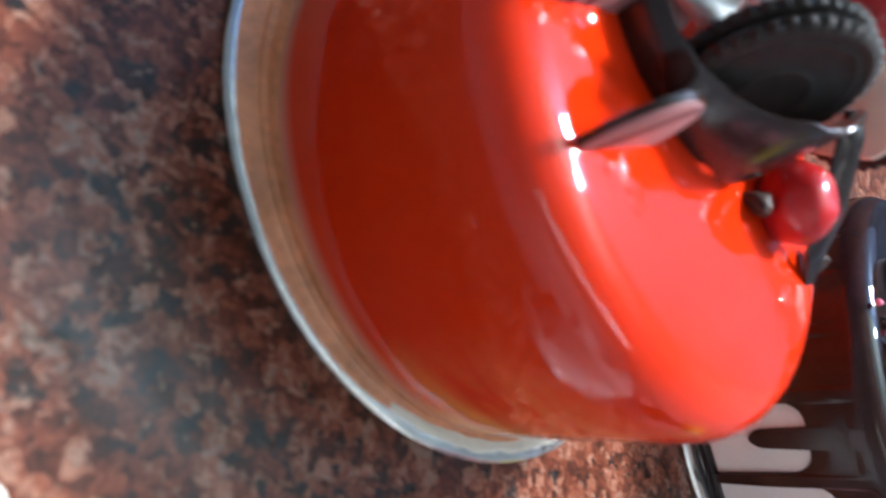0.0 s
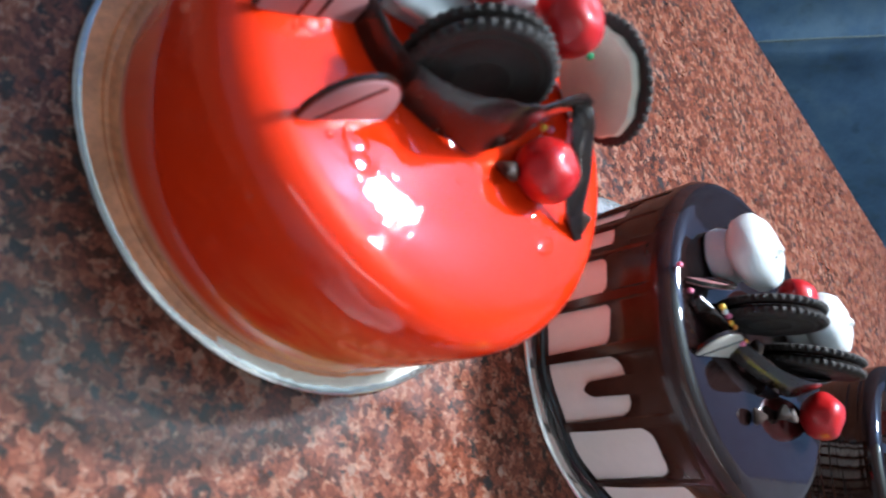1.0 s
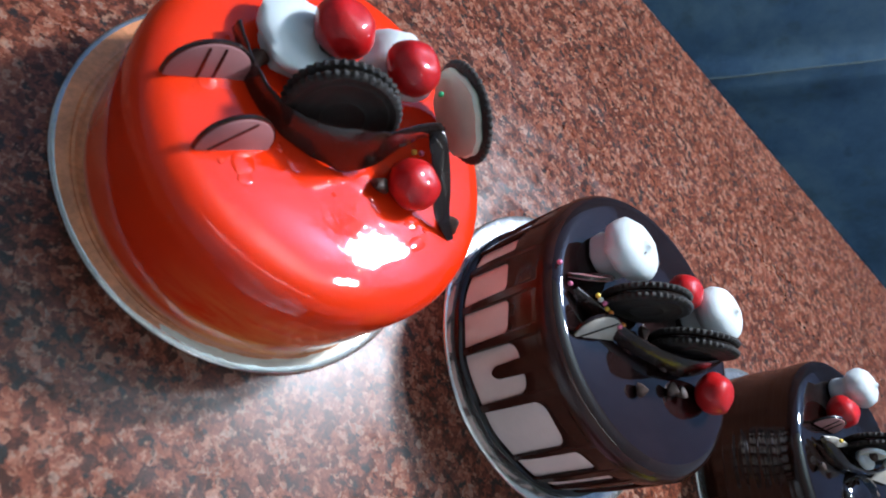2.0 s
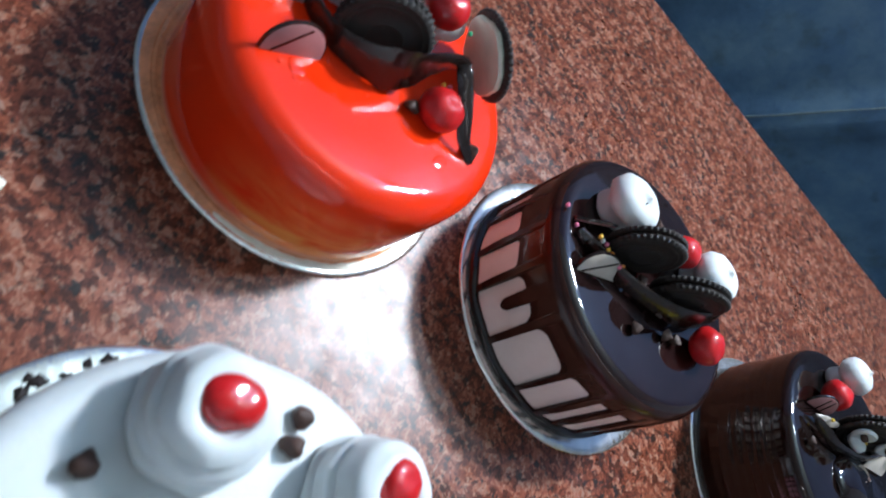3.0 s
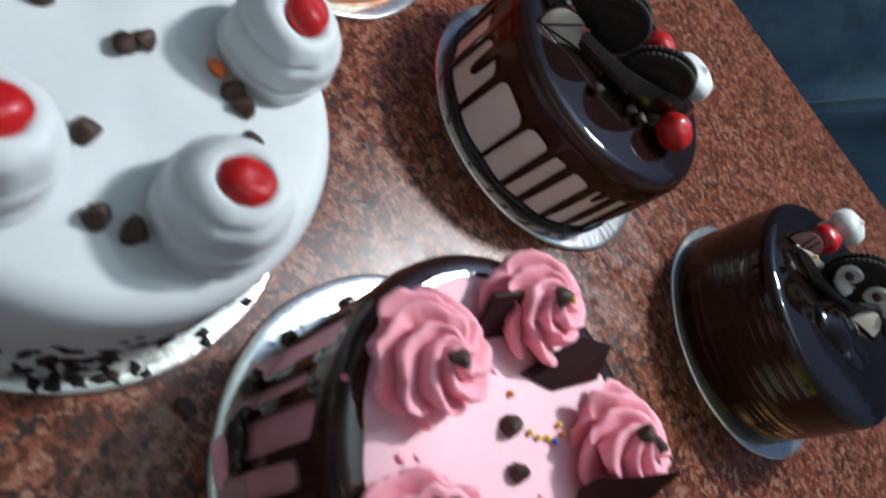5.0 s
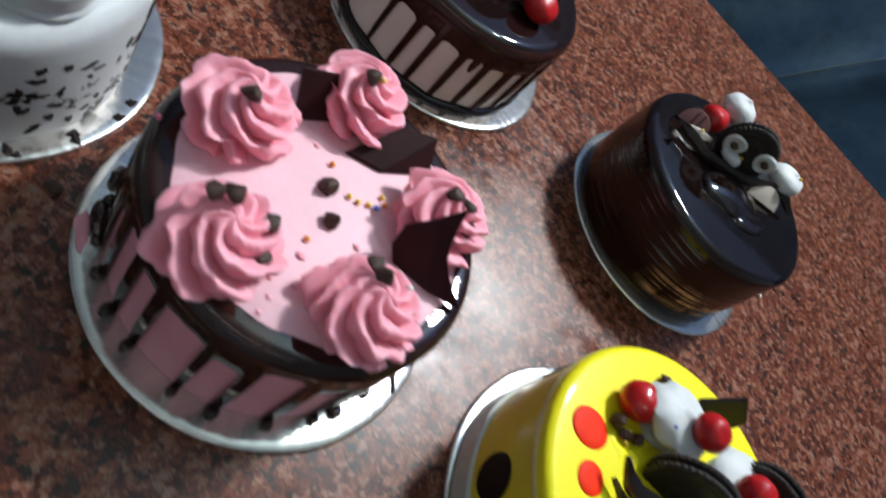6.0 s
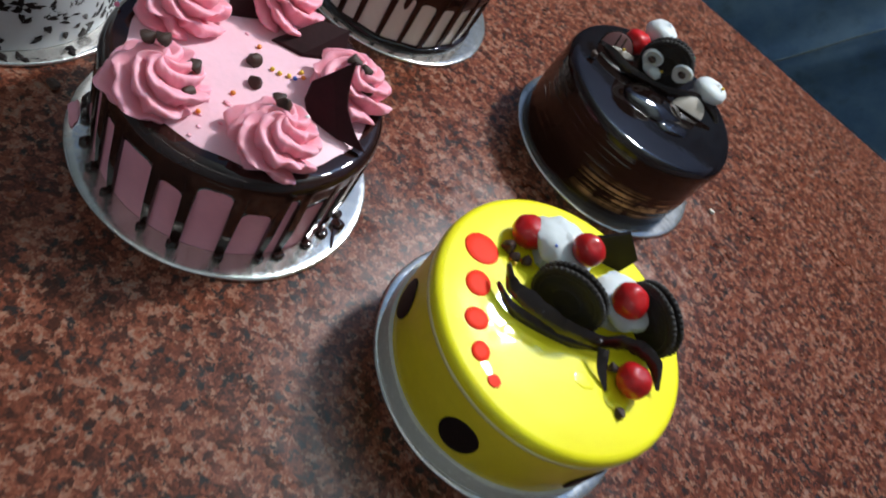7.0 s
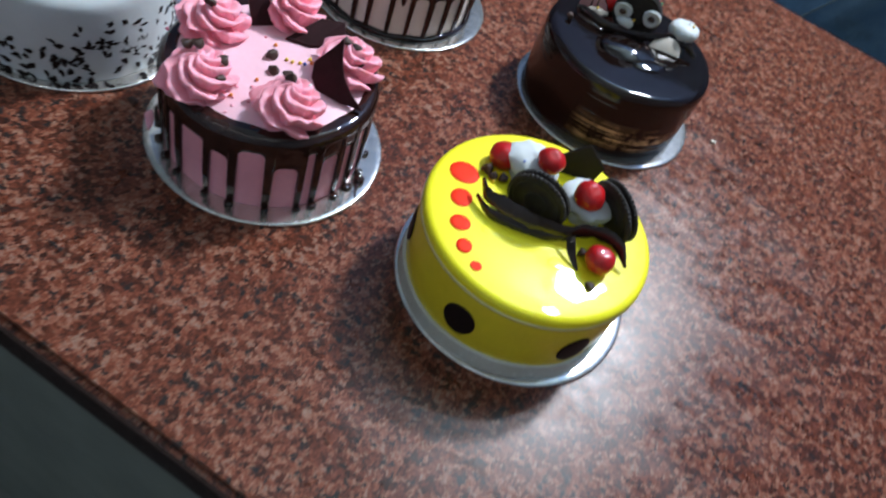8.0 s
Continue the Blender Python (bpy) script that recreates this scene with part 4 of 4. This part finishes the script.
# ---- yellow cake ----
def yellow_cake(at):
    foil_board((at[0] + 0.0013, at[1] + 0.0027), label="silver foil cake board under the yellow cake")
    c = thing("cake", (*at, 0), "round yellow glazed cake with red jelly dots and cherries", "cake", "cakes on the counter")
    h, r = 0.070, 0.0752
    bm = bmesh.new()
    lathe(bm, [(r * 0.99, 0.003), (r * 0.99, 0.008), (r * 0.995, 0.03), (r, h - 0.009), (r - 0.0006, h - 0.006), (r - 0.003, h - 0.003), (r - 0.006, h - 0.002)], 128)
    part("sponge", bm, YELLOW_SIDE, c, "mustard yellow cream side").location = (-0.0015, -0.0020, 0)
    bm = bmesh.new()
    prof = [(r + 0.0002, h - 0.0085), (r + 0.0007, h - 0.0065)]
    for i in range(1, 8):
        a = math.pi / 2 * i / 7
        prof.append((r + 0.0007 - 0.0045 + 0.0045 * math.cos(a), h - 0.0043 + 0.0045 * math.sin(a)))
    lathe(bm, prof + [(0.06, h + 0.0003), (0.05, h + 0.0004), (0.035, h + 0.0005), (0.02, h + 0.0006), (0.006, h + 0.0006)], 128, lambda a, rr, z: (rr, z + (0.0010 * (1 - (rr / 0.075) ** 2) * min(1.0, (z - h + 0.0065) / 0.004) if z > h - 0.0065 else 0)))
    part("glaze", bm, YELLOW_GLAZE, c, "bright yellow shiny glaze on top").location = (-0.0015, -0.0020, 0)
    bm = bmesh.new()
    lathe(bm, [(r + 0.0006, h - 0.0092), (r + 0.0012, h - 0.0084), (r + 0.0012, h - 0.0070), (r + 0.0006, h - 0.0062)], 128)
    part("glaze_rim", bm, simple("pale_glaze_rim", (0.72, 0.66, 0.28), 0.25, 50.0, 0.1, 0.05, coat=0.6), c, "pale line under the glaze's edge").location = (-0.0015, -0.0020, 0)
    bm = bmesh.new()
    lathe(bm, [(r + 0.0022, 0.003), (r + 0.0024, 0.006), (r + 0.0014, 0.0150), (r + 0.0006, 0.0155)], 128, lambda a, rr, z: (rr + 0.0003 * math.sin(9 * a), z + 0.0008 * math.sin(4 * a)))
    part("collar", bm, CLEAR_FILM, c, "milky band round the foot").location = (-0.0015, -0.0020, 0)
    for x, y, s in ((-0.058, -0.005, 0.0098), (-0.049, -0.025, 0.0074), (-0.0395, -0.043, 0.0064), (-0.029, -0.0565, 0.0052), (-0.0162, -0.0645, 0.0035)):
        bm = bmesh.new()
        lathe(bm, [(s, h + 0.0002), (s * 0.975, h + 0.0006), (s * 0.93, h + 0.0008), (s * 0.5, h + 0.00085)], 28, lambda a, rr, z: (rr * (1 + 0.04 * math.sin(2 * a + x * 300)), z))
        part("jelly_dot", bm, RED_JELLY, c, "flat red jelly dot").location = (x, y, 0.0010 * (1 - (x * x + y * y) / 0.075 ** 2))
    for deg, z0 in ((-156, 0.034), (-95.5, 0.035), (-36, 0.034), (24, 0.034), (84, 0.034), (144, 0.034)):
        bm = bmesh.new()
        rows = []
        for k, off in ((1.0, 0.0), (0.97, 0.0006), (0.8, 0.0008), (0.4, 0.0009), (0.05, 0.0009)):
            rows.append([bm.verts.new(((r + 0.0001 + off) * math.cos(radians(deg) + 0.0112 * k * math.cos(t) / r), (r + 0.0001 + off) * math.sin(radians(deg) + 0.0112 * k * math.cos(t) / r), z0 + 0.0125 * k * math.sin(t)))
                         for t in [2 * math.pi * i / 28 for i in range(28)]])
        grid_faces(bm, rows)
        bm.faces.new(rows[-1])
        part("chocolate_spot", bm, MATT_CHOC, c, "dark oval chocolate spot on the side").location = (-0.0015, -0.0020, 0)
    z = h + 0.0005
    glaze_swells(c, h + 0.0011, ((-0.040, -0.002), (-0.034, -0.016), (-0.022, -0.032), (-0.006, -0.030), (0.012, -0.024), (0.024, -0.030), (0.040, -0.026), (0.030, -0.016)), YELLOW_GLAZE, 9)
    cherry(c, (-0.044, 0.020, z + 0.0080), 0.0102)
    kiss(c, (-0.026, 0.024, z), 0.0170, 0.021, label="white cream dollop", lumps=0.22)
    cherry(c, (-0.016, 0.021, z + 0.0245), 0.0092, 0.85, (15, 10, 0))
    kiss(c, (0.017, 0.021, z), 0.0170, 0.021, label="white cream dollop", lumps=0.22)
    cherry(c, (0.016, 0.012, z + 0.0245), 0.0099, 0.9, (20, 10, 0))
    cherry(c, (0.042, -0.013, z + 0.0080), 0.0097)
    cookie(c, (-0.0090, -0.0035, z + 0.0132), (-0.08, -0.98, -0.10))
    cookie(c, (0.034, 0.022, z + 0.0165), (-0.56, -0.78, -0.24))
    shard(c, ((-0.0095, 0.0455, z), (0.0118, 0.0544, z), (0.0141, 0.0577, z + 0.0124), (-0.0013, 0.0543, z + 0.0259), (-0.0159, 0.0456, z + 0.0116)), material=MATT_CHOC)
    bm = bmesh.new()
    ribbon(bm, [(-0.044, -0.012, z + 0.012), (-0.036, -0.020, z + 0.010), (-0.022, -0.022, z + 0.012), (-0.004, -0.020, z + 0.012), (0.016, -0.010, z + 0.010), (0.032, 0.002, z + 0.012), (0.046, 0.004, z + 0.011), (0.058, -0.003, z + 0.004)], [0.002, 0.008, 0.009, 0.009, 0.008, 0.009, 0.008, 0.002], 0.0012, (-0.1, 0.45, 1), 8, 0.25)
    part("chocolate_curl", bm, DARK_CHOC, c, "long bent dark chocolate ribbon")
    bm = bmesh.new()
    ribbon(bm, [(-0.042, -0.020, z + 0.005), (-0.030, -0.026, z + 0.004), (-0.014, -0.024, z + 0.003), (0.004, -0.018, z + 0.003), (0.020, -0.010, z + 0.006)], [0.002, 0.006, 0.008, 0.007, 0.003], 0.0012, (-0.25, 0.35, 1), 8, 0.25)
    part("chocolate_curl", bm, DARK_CHOC, c, "bent dark chocolate ribbon")
    bm = bmesh.new()
    ribbon(bm, [(0.020, -0.012, z + 0.010), (0.026, -0.019, z + 0.005), (0.034, -0.024, z + 0.0008)], [0.006, 0.005, 0.0015], 0.0018, (0.6, 0.3, 0.6))
    part("chocolate_curl", bm, DARK_CHOC, c, "short dark chocolate sliver")
    for p, s in (((-0.048, 0.006, z + 0.004), 0.0036), ((-0.042, 0.004, z + 0.003), 0.003), ((-0.031, 0.047, z + 0.003), 0.0034), ((-0.026, 0.045, z + 0.003), 0.003), ((0.0455, -0.0300, z + 0.001), 0.0030), ((0.031, -0.012, z + 0.004), 0.003), ((-0.036, 0.006, z + 0.004), 0.003)):
        chip(c, p, s)
    for x, y, zz, k in ((-0.043, 0.002, 0.002, "orange"), (-0.040, 0.001, 0.002, "yellow"), (-0.038, 0.006, 0.002, "orange"), (-0.030, 0.014, 0.018, "blue"), (-0.024, 0.010, 0.016, "pink"), (0.010, 0.020, 0.018, "orange"), (0.014, 0.026, 0.017, "pink"), (0.028, 0.012, 0.016, "yellow")):
        pearl(c, (x, y, z + zz), k, 0.0011)


# ---- pink cake ----
def rosette(parent, at, r, h, turn=0.0, lobes=6, label="pink piped cream rosette"):
    """A star-piped drop: leaning round petals with sharp creases that wind up to the tip, in two tiers."""
    bm = bmesh.new()
    rng = random.Random(int(turn * 100) + 5)
    deep = [rng.uniform(0.55, 1.5) for k in range(lobes)]
    rings, segs = 54, lobes * 20
    rows = []
    for j in range(rings + 1):
        f = j / rings
        rho = 0.84 + 0.16 * math.sin(f / 0.2 * math.pi / 2) if f < 0.2 else max(0.0, 1 - ((f - 0.2) / 0.8) ** 1.6) ** 0.62
        rho = max(rho, 0.02)
        row = []
        for i in range(segs):
            a = 2 * math.pi * i / segs
            tw = a + 2.0 * f + 1.6 * f ** 3 + turn + 0.10 * math.sin(2 * a + 9 * turn) + 0.30 * noise.noise((1.6 * math.cos(a) + 7 * turn, 1.6 * math.sin(a), 1.5 * f))
            u = (lobes * tw / (2 * math.pi)) % lobes
            lobe, q = int(u) % lobes, u % 1.0
            fold = (math.sin(math.pi / 2 * min(1.0, q / 0.76)) ** 1.3) if q < 0.76 else math.cos(math.pi / 2 * (q - 0.76) / 0.24) ** 0.8
            s = (f * 1.25 - a / (2 * math.pi) + turn) % 1.0
            lip = s / 0.85 if s < 0.85 else (1 - s) / 0.15
            tier = 0.20 * (0.5 - lip) * min(1.0, f * 6) * min(1.0, rho * 2.0)
            wob = 0.15 * noise.noise((2.2 * math.cos(a) + turn, 2.2 * math.sin(a), 4 * f)) + 0.055 * noise.noise((6.5 * math.cos(a), 6.5 * math.sin(a) + 3 * turn, 7 * f))
            k = 0.74 + wob + 0.36 * (fold - 0.1) * (0.55 + 0.45 * deep[lobe]) * min(1.0, rho * 2.0) + tier
            z = h * (f ** 0.95) + h * 0.15 * (fold - 0.5) * min(1.0, rho * 1.5) * min(1.0, f * 4)
            row.append(bm.verts.new(Vector(at) + Vector((r * rho * k * math.cos(a), r * rho * k * math.sin(a), z))))
        rows.append(row)
    grid_faces(bm, rows)
    bm.faces.new(rows[0])
    tip = bm.verts.new(Vector(at) + Vector((0.0006, 0.0004, h * 1.04)))
    for i in range(segs):
        bm.faces.new((rows[-1][i], rows[-1][(i + 1) % segs], tip))
    return part("rosette", bm, PINK_CREAM, parent, label)


def pink_cake(at):
    foil_board((at[0] + 0.001, at[1] + 0.0008), label="silver foil cake board with chocolate beads under the pink cake")
    c = thing("cake", (*at, 0), "round pink cream cake with dark chocolate drips and rosettes", "cake", "cakes on the counter")
    h, r = 0.068, 0.0705
    bm = bmesh.new()
    lathe(bm, cake_profile(r - 0.0005, h - 0.003, foot=0.99), 128)
    part("sponge", bm, SIDE_PINK, c, "smooth pink cream side")
    bm = bmesh.new()
    lathe(bm, [(0.0625, h - 0.004), (0.0625, h - 0.0008), (0.060, h + 0.0004), (0.03, h + 0.0006)], 96)
    part("cream_top", bm, PALE_PINK, c, "flat pale pink cream top")
    gaps = [-166, -156, -141, -129.4, -116.5, -104, -84, -70, -51.4, -34.5, -25.8, -11, -0.5, 14, 30, 44, 60, 74, 90, 106, 120, 136, 150, 176]
    drip_shell(c, r, h, gaps, lambda d: 0.049 + 0.006 * math.sin(d * 0.21 + 1.0), 0.004, 0.0615, DARK_GLAZE, "dark chocolate glaze round the rim and down in drips", edge=0.0065, wide=1.95)
    foot_blobs(c, r, gaps, 0.0042, DARK_GLAZE)
    z = h + 0.0005
    for x, y, rr, hh, turn in ((-0.047, -0.005, 0.0224, 0.0255, 0.2), (-0.022, 0.046, 0.0212, 0.026, 0.9), (-0.016, -0.052, 0.0218, 0.025, 0.5), (0.038, -0.033, 0.0220, 0.0265, 1.3), (0.038, 0.029, 0.0214, 0.026, 0.0)):
        rosette(c, (x, y, z - 0.001), rr * 0.95, hh, turn)
    shard(c, ((-0.034, 0.018, z), (-0.022, 0.034, z), (-0.030, 0.042, z + 0.017), (-0.044, 0.024, z + 0.019)), material=MAROON_CHOC)
    shard(c, ((-0.010, 0.024, z + 0.001), (0.006, 0.030, z + 0.001), (0.022, 0.050, z + 0.001), (0.014, 0.058, z + 0.012), (0.000, 0.050, z + 0.011)), material=MAROON_CHOC)
    shard(c, ((0.0346, -0.0005, z), (0.050, 0.0008, z), (0.0623, 0.0034, z + 0.002), (0.0550, 0.0040, z + 0.006), (0.0512, 0.0044, z + 0.009), (0.0465, 0.0055, z + 0.013), (0.0436, 0.0068, z + 0.0178), (0.0410, 0.009, z + 0.024), (0.039, 0.011, z + 0.0306), (0.034, 0.0065, z + 0.022), (0.0286, 0.0036, z + 0.0133), (0.0299, 0.0008, z + 0.0053)), material=MAROON_CHOC, grow=1.22, label="curved dark chocolate plate leaning on a rosette")
    for p, s in (((-0.0045, 0.003, z + 0.002), 0.0040), ((0.006, -0.008, z + 0.002), 0.0036), ((-0.008, -0.040, z + 0.018), 0.0036), ((-0.022, -0.046, z + 0.025), 0.0036), ((-0.027, -0.050, z + 0.024), 0.0036), ((-0.002, -0.050, z + 0.013), 0.0036),
                 ((-0.014, -0.036, z + 0.012), 0.0034), ((0.028, -0.024, z + 0.021), 0.0036), ((0.033, -0.028, z + 0.025), 0.0034), ((-0.045, -0.010, z + 0.025), 0.0036), ((-0.023, 0.042, z + 0.025), 0.0036), ((0.034, 0.028, z + 0.024), 0.0038), ((0.041, 0.029, z + 0.023), 0.0036), ((0.048, 0.026, z + 0.017), 0.0034)):
        chip(c, p, s)
    for x, y, zz, k in ((-0.010, 0.014, 0.001, "orange"), (0.004, 0.008, 0.001, "yellow"), (0.008, 0.009, 0.001, "yellow"), (0.012, 0.012, 0.001, "yellow"), (0.015, 0.013, 0.0015, "blue"), (0.017, 0.018, 0.001, "orange"), (0.020, 0.022, 0.002, "orange"), (0.014, 0.020, 0.001, "yellow"),
                        (0.004, -0.022, 0.001, "orange"), (-0.002, -0.036, 0.001, "pink"), (0.003, -0.045, 0.0012, "orange"), (0.044, -0.026, 0.021, "blue"), (0.043, -0.022, 0.022, "white"), (0.046, -0.030, 0.019, "pink"), (-0.010, -0.062, 0.001, "pink"), (-0.019, 0.044, 0.026, "yellow"), (-0.064, -0.028, 0.001, "pink")):
        pearl(c, (x, y, z + zz), k, 0.0013)
    rng = random.Random(4)
    for x, y in ((0.004, -0.045), (0.009, -0.051), (0.000, -0.036), (0.013, -0.041), (0.010, -0.058), (0.017, -0.030), (-0.003, -0.059), (0.007, -0.029), (-0.034, -0.034), (-0.029, -0.030), (0.020, -0.008), (-0.020, 0.016)):
        bm = bmesh.new()
        s = rng.uniform(0.0008, 0.0018)
        ball(bm, (x, y, z + s * 0.3), (s * 1.3, s, s * 0.6), 10, 8, 0.5, 220)
        part("cream_crumb", bm, PINK_CREAM, c, "pink cream crumb")
    for x, y, long, turn in ((-0.0625, -0.0395, 0.0085, -50), (-0.0722, -0.0190, 0.0050, -75)):
        bm = bmesh.new()
        ball(bm, (x, y, 0.0052), (long, 0.0036, 0.0030), 22, 12, 0.3, 150, Matrix.Rotation(radians(turn), 3, "Z"))
        part("glaze_bead", bm, DARK_GLAZE, c, "large bead of chocolate glaze on the foil")
    # icing scrap and a run of glaze on the foil
    bm = bmesh.new()
    ball(bm, (-0.0632, -0.0478, 0.0036), (0.0085, 0.0028, 0.0009), 28, 14, 0.45, 60, Matrix.Rotation(radians(-50), 3, "Z"))
    part("icing_smear", bm, SIDE_PINK, c, "smear of pink icing on the foil")
    bm = bmesh.new()
    ribbon(bm, [(0.076, 0.010, 0.0045), (0.079, 0.002, 0.004), (0.083, -0.004, 0.0035)], [0.004, 0.0016, 0.001], 0.0012, (1, 0.3, 0), 6)
    part("glaze_run", bm, DARK_GLAZE, c, "thin run of chocolate on the foil")
    bm = bmesh.new()
    ball(bm, (0.0755, 0.011, 0.0050), (0.0042, 0.0040, 0.0028), 16, 10, 0.15, 100)
    part("glaze_bead", bm, DARK_GLAZE, c)


# ---- white cake ----
def swirl(parent, at, r, h, turn):
    """A soft piped swirl in three sagging coils that closes round a hollow for a cherry."""
    bm = bmesh.new()
    segs = 56
    prof = catmull([(0.97, 0.0, 0), (1.0, 0.10, 0), (1.0, 0.28, 0), (0.97, 0.48, 0), (0.92, 0.66, 0), (0.82, 0.82, 0), (0.68, 0.94, 0), (0.53, 0.985, 0), (0.42, 0.97, 0), (0.36, 0.90, 0), (0.20, 0.82, 0), (0.03, 0.80, 0)], 4)
    rows = []
    for p in prof:
        row = []
        for i in range(segs):
            a = 2 * math.pi * i / segs
            ph = 2 * math.pi * p.y * 2.6 - a + turn
            crease = -0.085 * max(0.0, math.sin(ph)) ** 5
            k = 1 + (0.024 * math.sin(ph + 1.0) + crease + 0.06 * noise.noise((2.0 * math.cos(a), 2.0 * math.sin(a), 2.5 * p.y + turn))) * min(1.0, p.x * 2)
            z = h * p.y * (1 + 0.05 * math.sin(a - turn))
            row.append(bm.verts.new(Vector(at) + Vector((r * p.x * k * math.cos(a), r * p.x * k * math.sin(a), z))))
        rows.append(row)
    grid_faces(bm, rows)
    bm.faces.new(rows[0])
    bm.faces.new(rows[-1])
    return part("cream_swirl", bm, WHITE_CREAM, parent, "white piped cream swirl")


def white_cake(at):
    foil_board((at[0] + 0.0035, at[1] + 0.0030), 0.0838, label="bright silver foil cake board under the white cake")
    c = thing("cake", (*at, 0), "round white cream cake with cherry-topped swirls and chocolate chips", "cake", "cakes on the counter")
    h, r = 0.072, 0.0735
    bm = bmesh.new()
    prof = cake_profile(r, h, edge=0.0095, foot=0.975)
    lathe(bm, prof, 128, lambda a, rr, z: (rr + 0.0006 * math.sin(3 * a + z * 60), z + (0.0005 * math.sin(4 * a) if z > 0.06 else 0)))
    part("sponge", bm, WHITE_CREAM, c, "smooth white cream coat").location = (0.004, -0.0035, 0)
    z = h + 0.0003
    for i, (x, y, dx, dy, r1, narrow, turn) in enumerate(((-0.028, 0.036, 0.0, 0.0028, 0.0103, 0.75, 25), (0.027, 0.044, -0.0004, 0.0040, 0.0086, 0.95, -20), (-0.042, -0.036, 0.0, 0.0014, 0.0095, 0.82, -47),
                                                          (0.006, -0.050, -0.0004, 0.0014, 0.0098, 0.82, 45), (0.053, -0.015, 0.0010, 0.0010, 0.0095, 0.88, 20))):
        swirl(c, (x, y, z - 0.001), 0.0188, 0.0262, i * 1.3)
        cherry(c, (x + dx, y + dy, z + 0.0212), r1, 0.72, (-8, 5, turn), narrow)
    for x, y in ((-0.045, 0.012), (-0.040, 0.001), (-0.032, 0.006), (-0.051, -0.006), (-0.021, -0.004), (0.001, 0.004), (0.003, 0.010), (-0.002, 0.055), (0.0, 0.046), (0.029, 0.021), (0.035, 0.020), (0.045, 0.012), (-0.019, -0.049), (-0.014, -0.043), (0.015, -0.025), (0.034, -0.040), (0.043, -0.036)):
        chip(c, (x, y, z + 0.0024), 0.0036)
    bm = bmesh.new()
    ball(bm, (0.021, 0.023, z + 0.0015), (0.0035, 0.0022, 0.002), 12, 8, 0.4, 200)
    part("peel_bit", bm, ORANGE_BIT, c, "orange bit of candied peel")
    # chocolate shavings pressed into the side
    rng = random.Random(11)
    meshes = []
    for k in range(8):
        bm = bmesh.new()
        L, w = rng.uniform(0.0028, 0.0062), rng.uniform(0.0016, 0.0032)
        ball(bm, (0, 0, 0), (0.0006, w / 1.6, L / 1.8), 9, 6, 0.9, 50 + 13 * k)
        me = bpy.data.meshes.new("shaving")
        bm.to_mesh(me)
        bm.free()
        me.materials.append(MATT_CHOC)
        meshes.append(me)
    for i in range(32):
        # flakes fallen on the board
        a, rr = radians(rng.choice((rng.uniform(122, 172), rng.uniform(-110, 20)))), rng.uniform(0.0755, 0.0810)
        ob = new("shaving", rng.choice(meshes))
        ob.parent = c
        ob.matrix_basis = pose(0.0037 + rr * math.cos(a), 0.001 + rr * math.sin(a), 0.0034, 0, 90, 0) @ Matrix.Rotation(rng.uniform(-3, 3), 4, "X")
    for i in range(268):
        if i % 4 == 0:
            spot = (rng.uniform(-120, 60) if i < 225 else rng.uniform(60, 240), 0.006 + 0.044 * rng.random() ** 1.6)
        deg = spot[0] + rng.gauss(0, 7.0)
        zz = min(0.052, max(0.0055, spot[1] + rng.gauss(0, 0.006)))
        rr = r * (0.975 + 0.025 * zz / 0.06) + 0.0002
        ob = new("shaving", rng.choice(meshes))
        ob.parent = c
        # tilt about the outward way so that the flake lies flat on the coat
        ob.matrix_basis = pose(0.004 + rr * math.cos(radians(deg)), -0.0035 + rr * math.sin(radians(deg)), zz, 0, 0, deg) @ Matrix.Rotation(rng.uniform(-1.6, 1.6), 4, "X")


red_cake((0.4427, 0.5425))
drip_cake((0.6305, 0.5685))
dark_cake((0.848, 0.592))
yellow_cake((0.871, 0.347))
pink_cake((0.667, 0.334))
white_cake((0.489, 0.327))


# ---- crumbs on the counter ----
def crumb(x, y, s, material, label):
    bm = bmesh.new()
    ball(bm, (0, 0, 0), (s, s * 0.6, s * 0.45), 10, 8, 0.5, 77 + x * 100)
    ob = part("crumb", bm, material, None, label)
    ob.location = (x, y, s * 0.4)
    tagged(ob, "", "crumb", "crumbs on the counter")


crumb(0.373, 0.417, 0.0032, CRUMB, "white icing crumb on the granite")
crumb(0.955, 0.63, 0.0030, CRUMB, "pale icing crumb on the granite")
crumb(0.583, 0.2925, 0.0044, CHIP_CHOC, "loose dark chocolate chip on the granite")
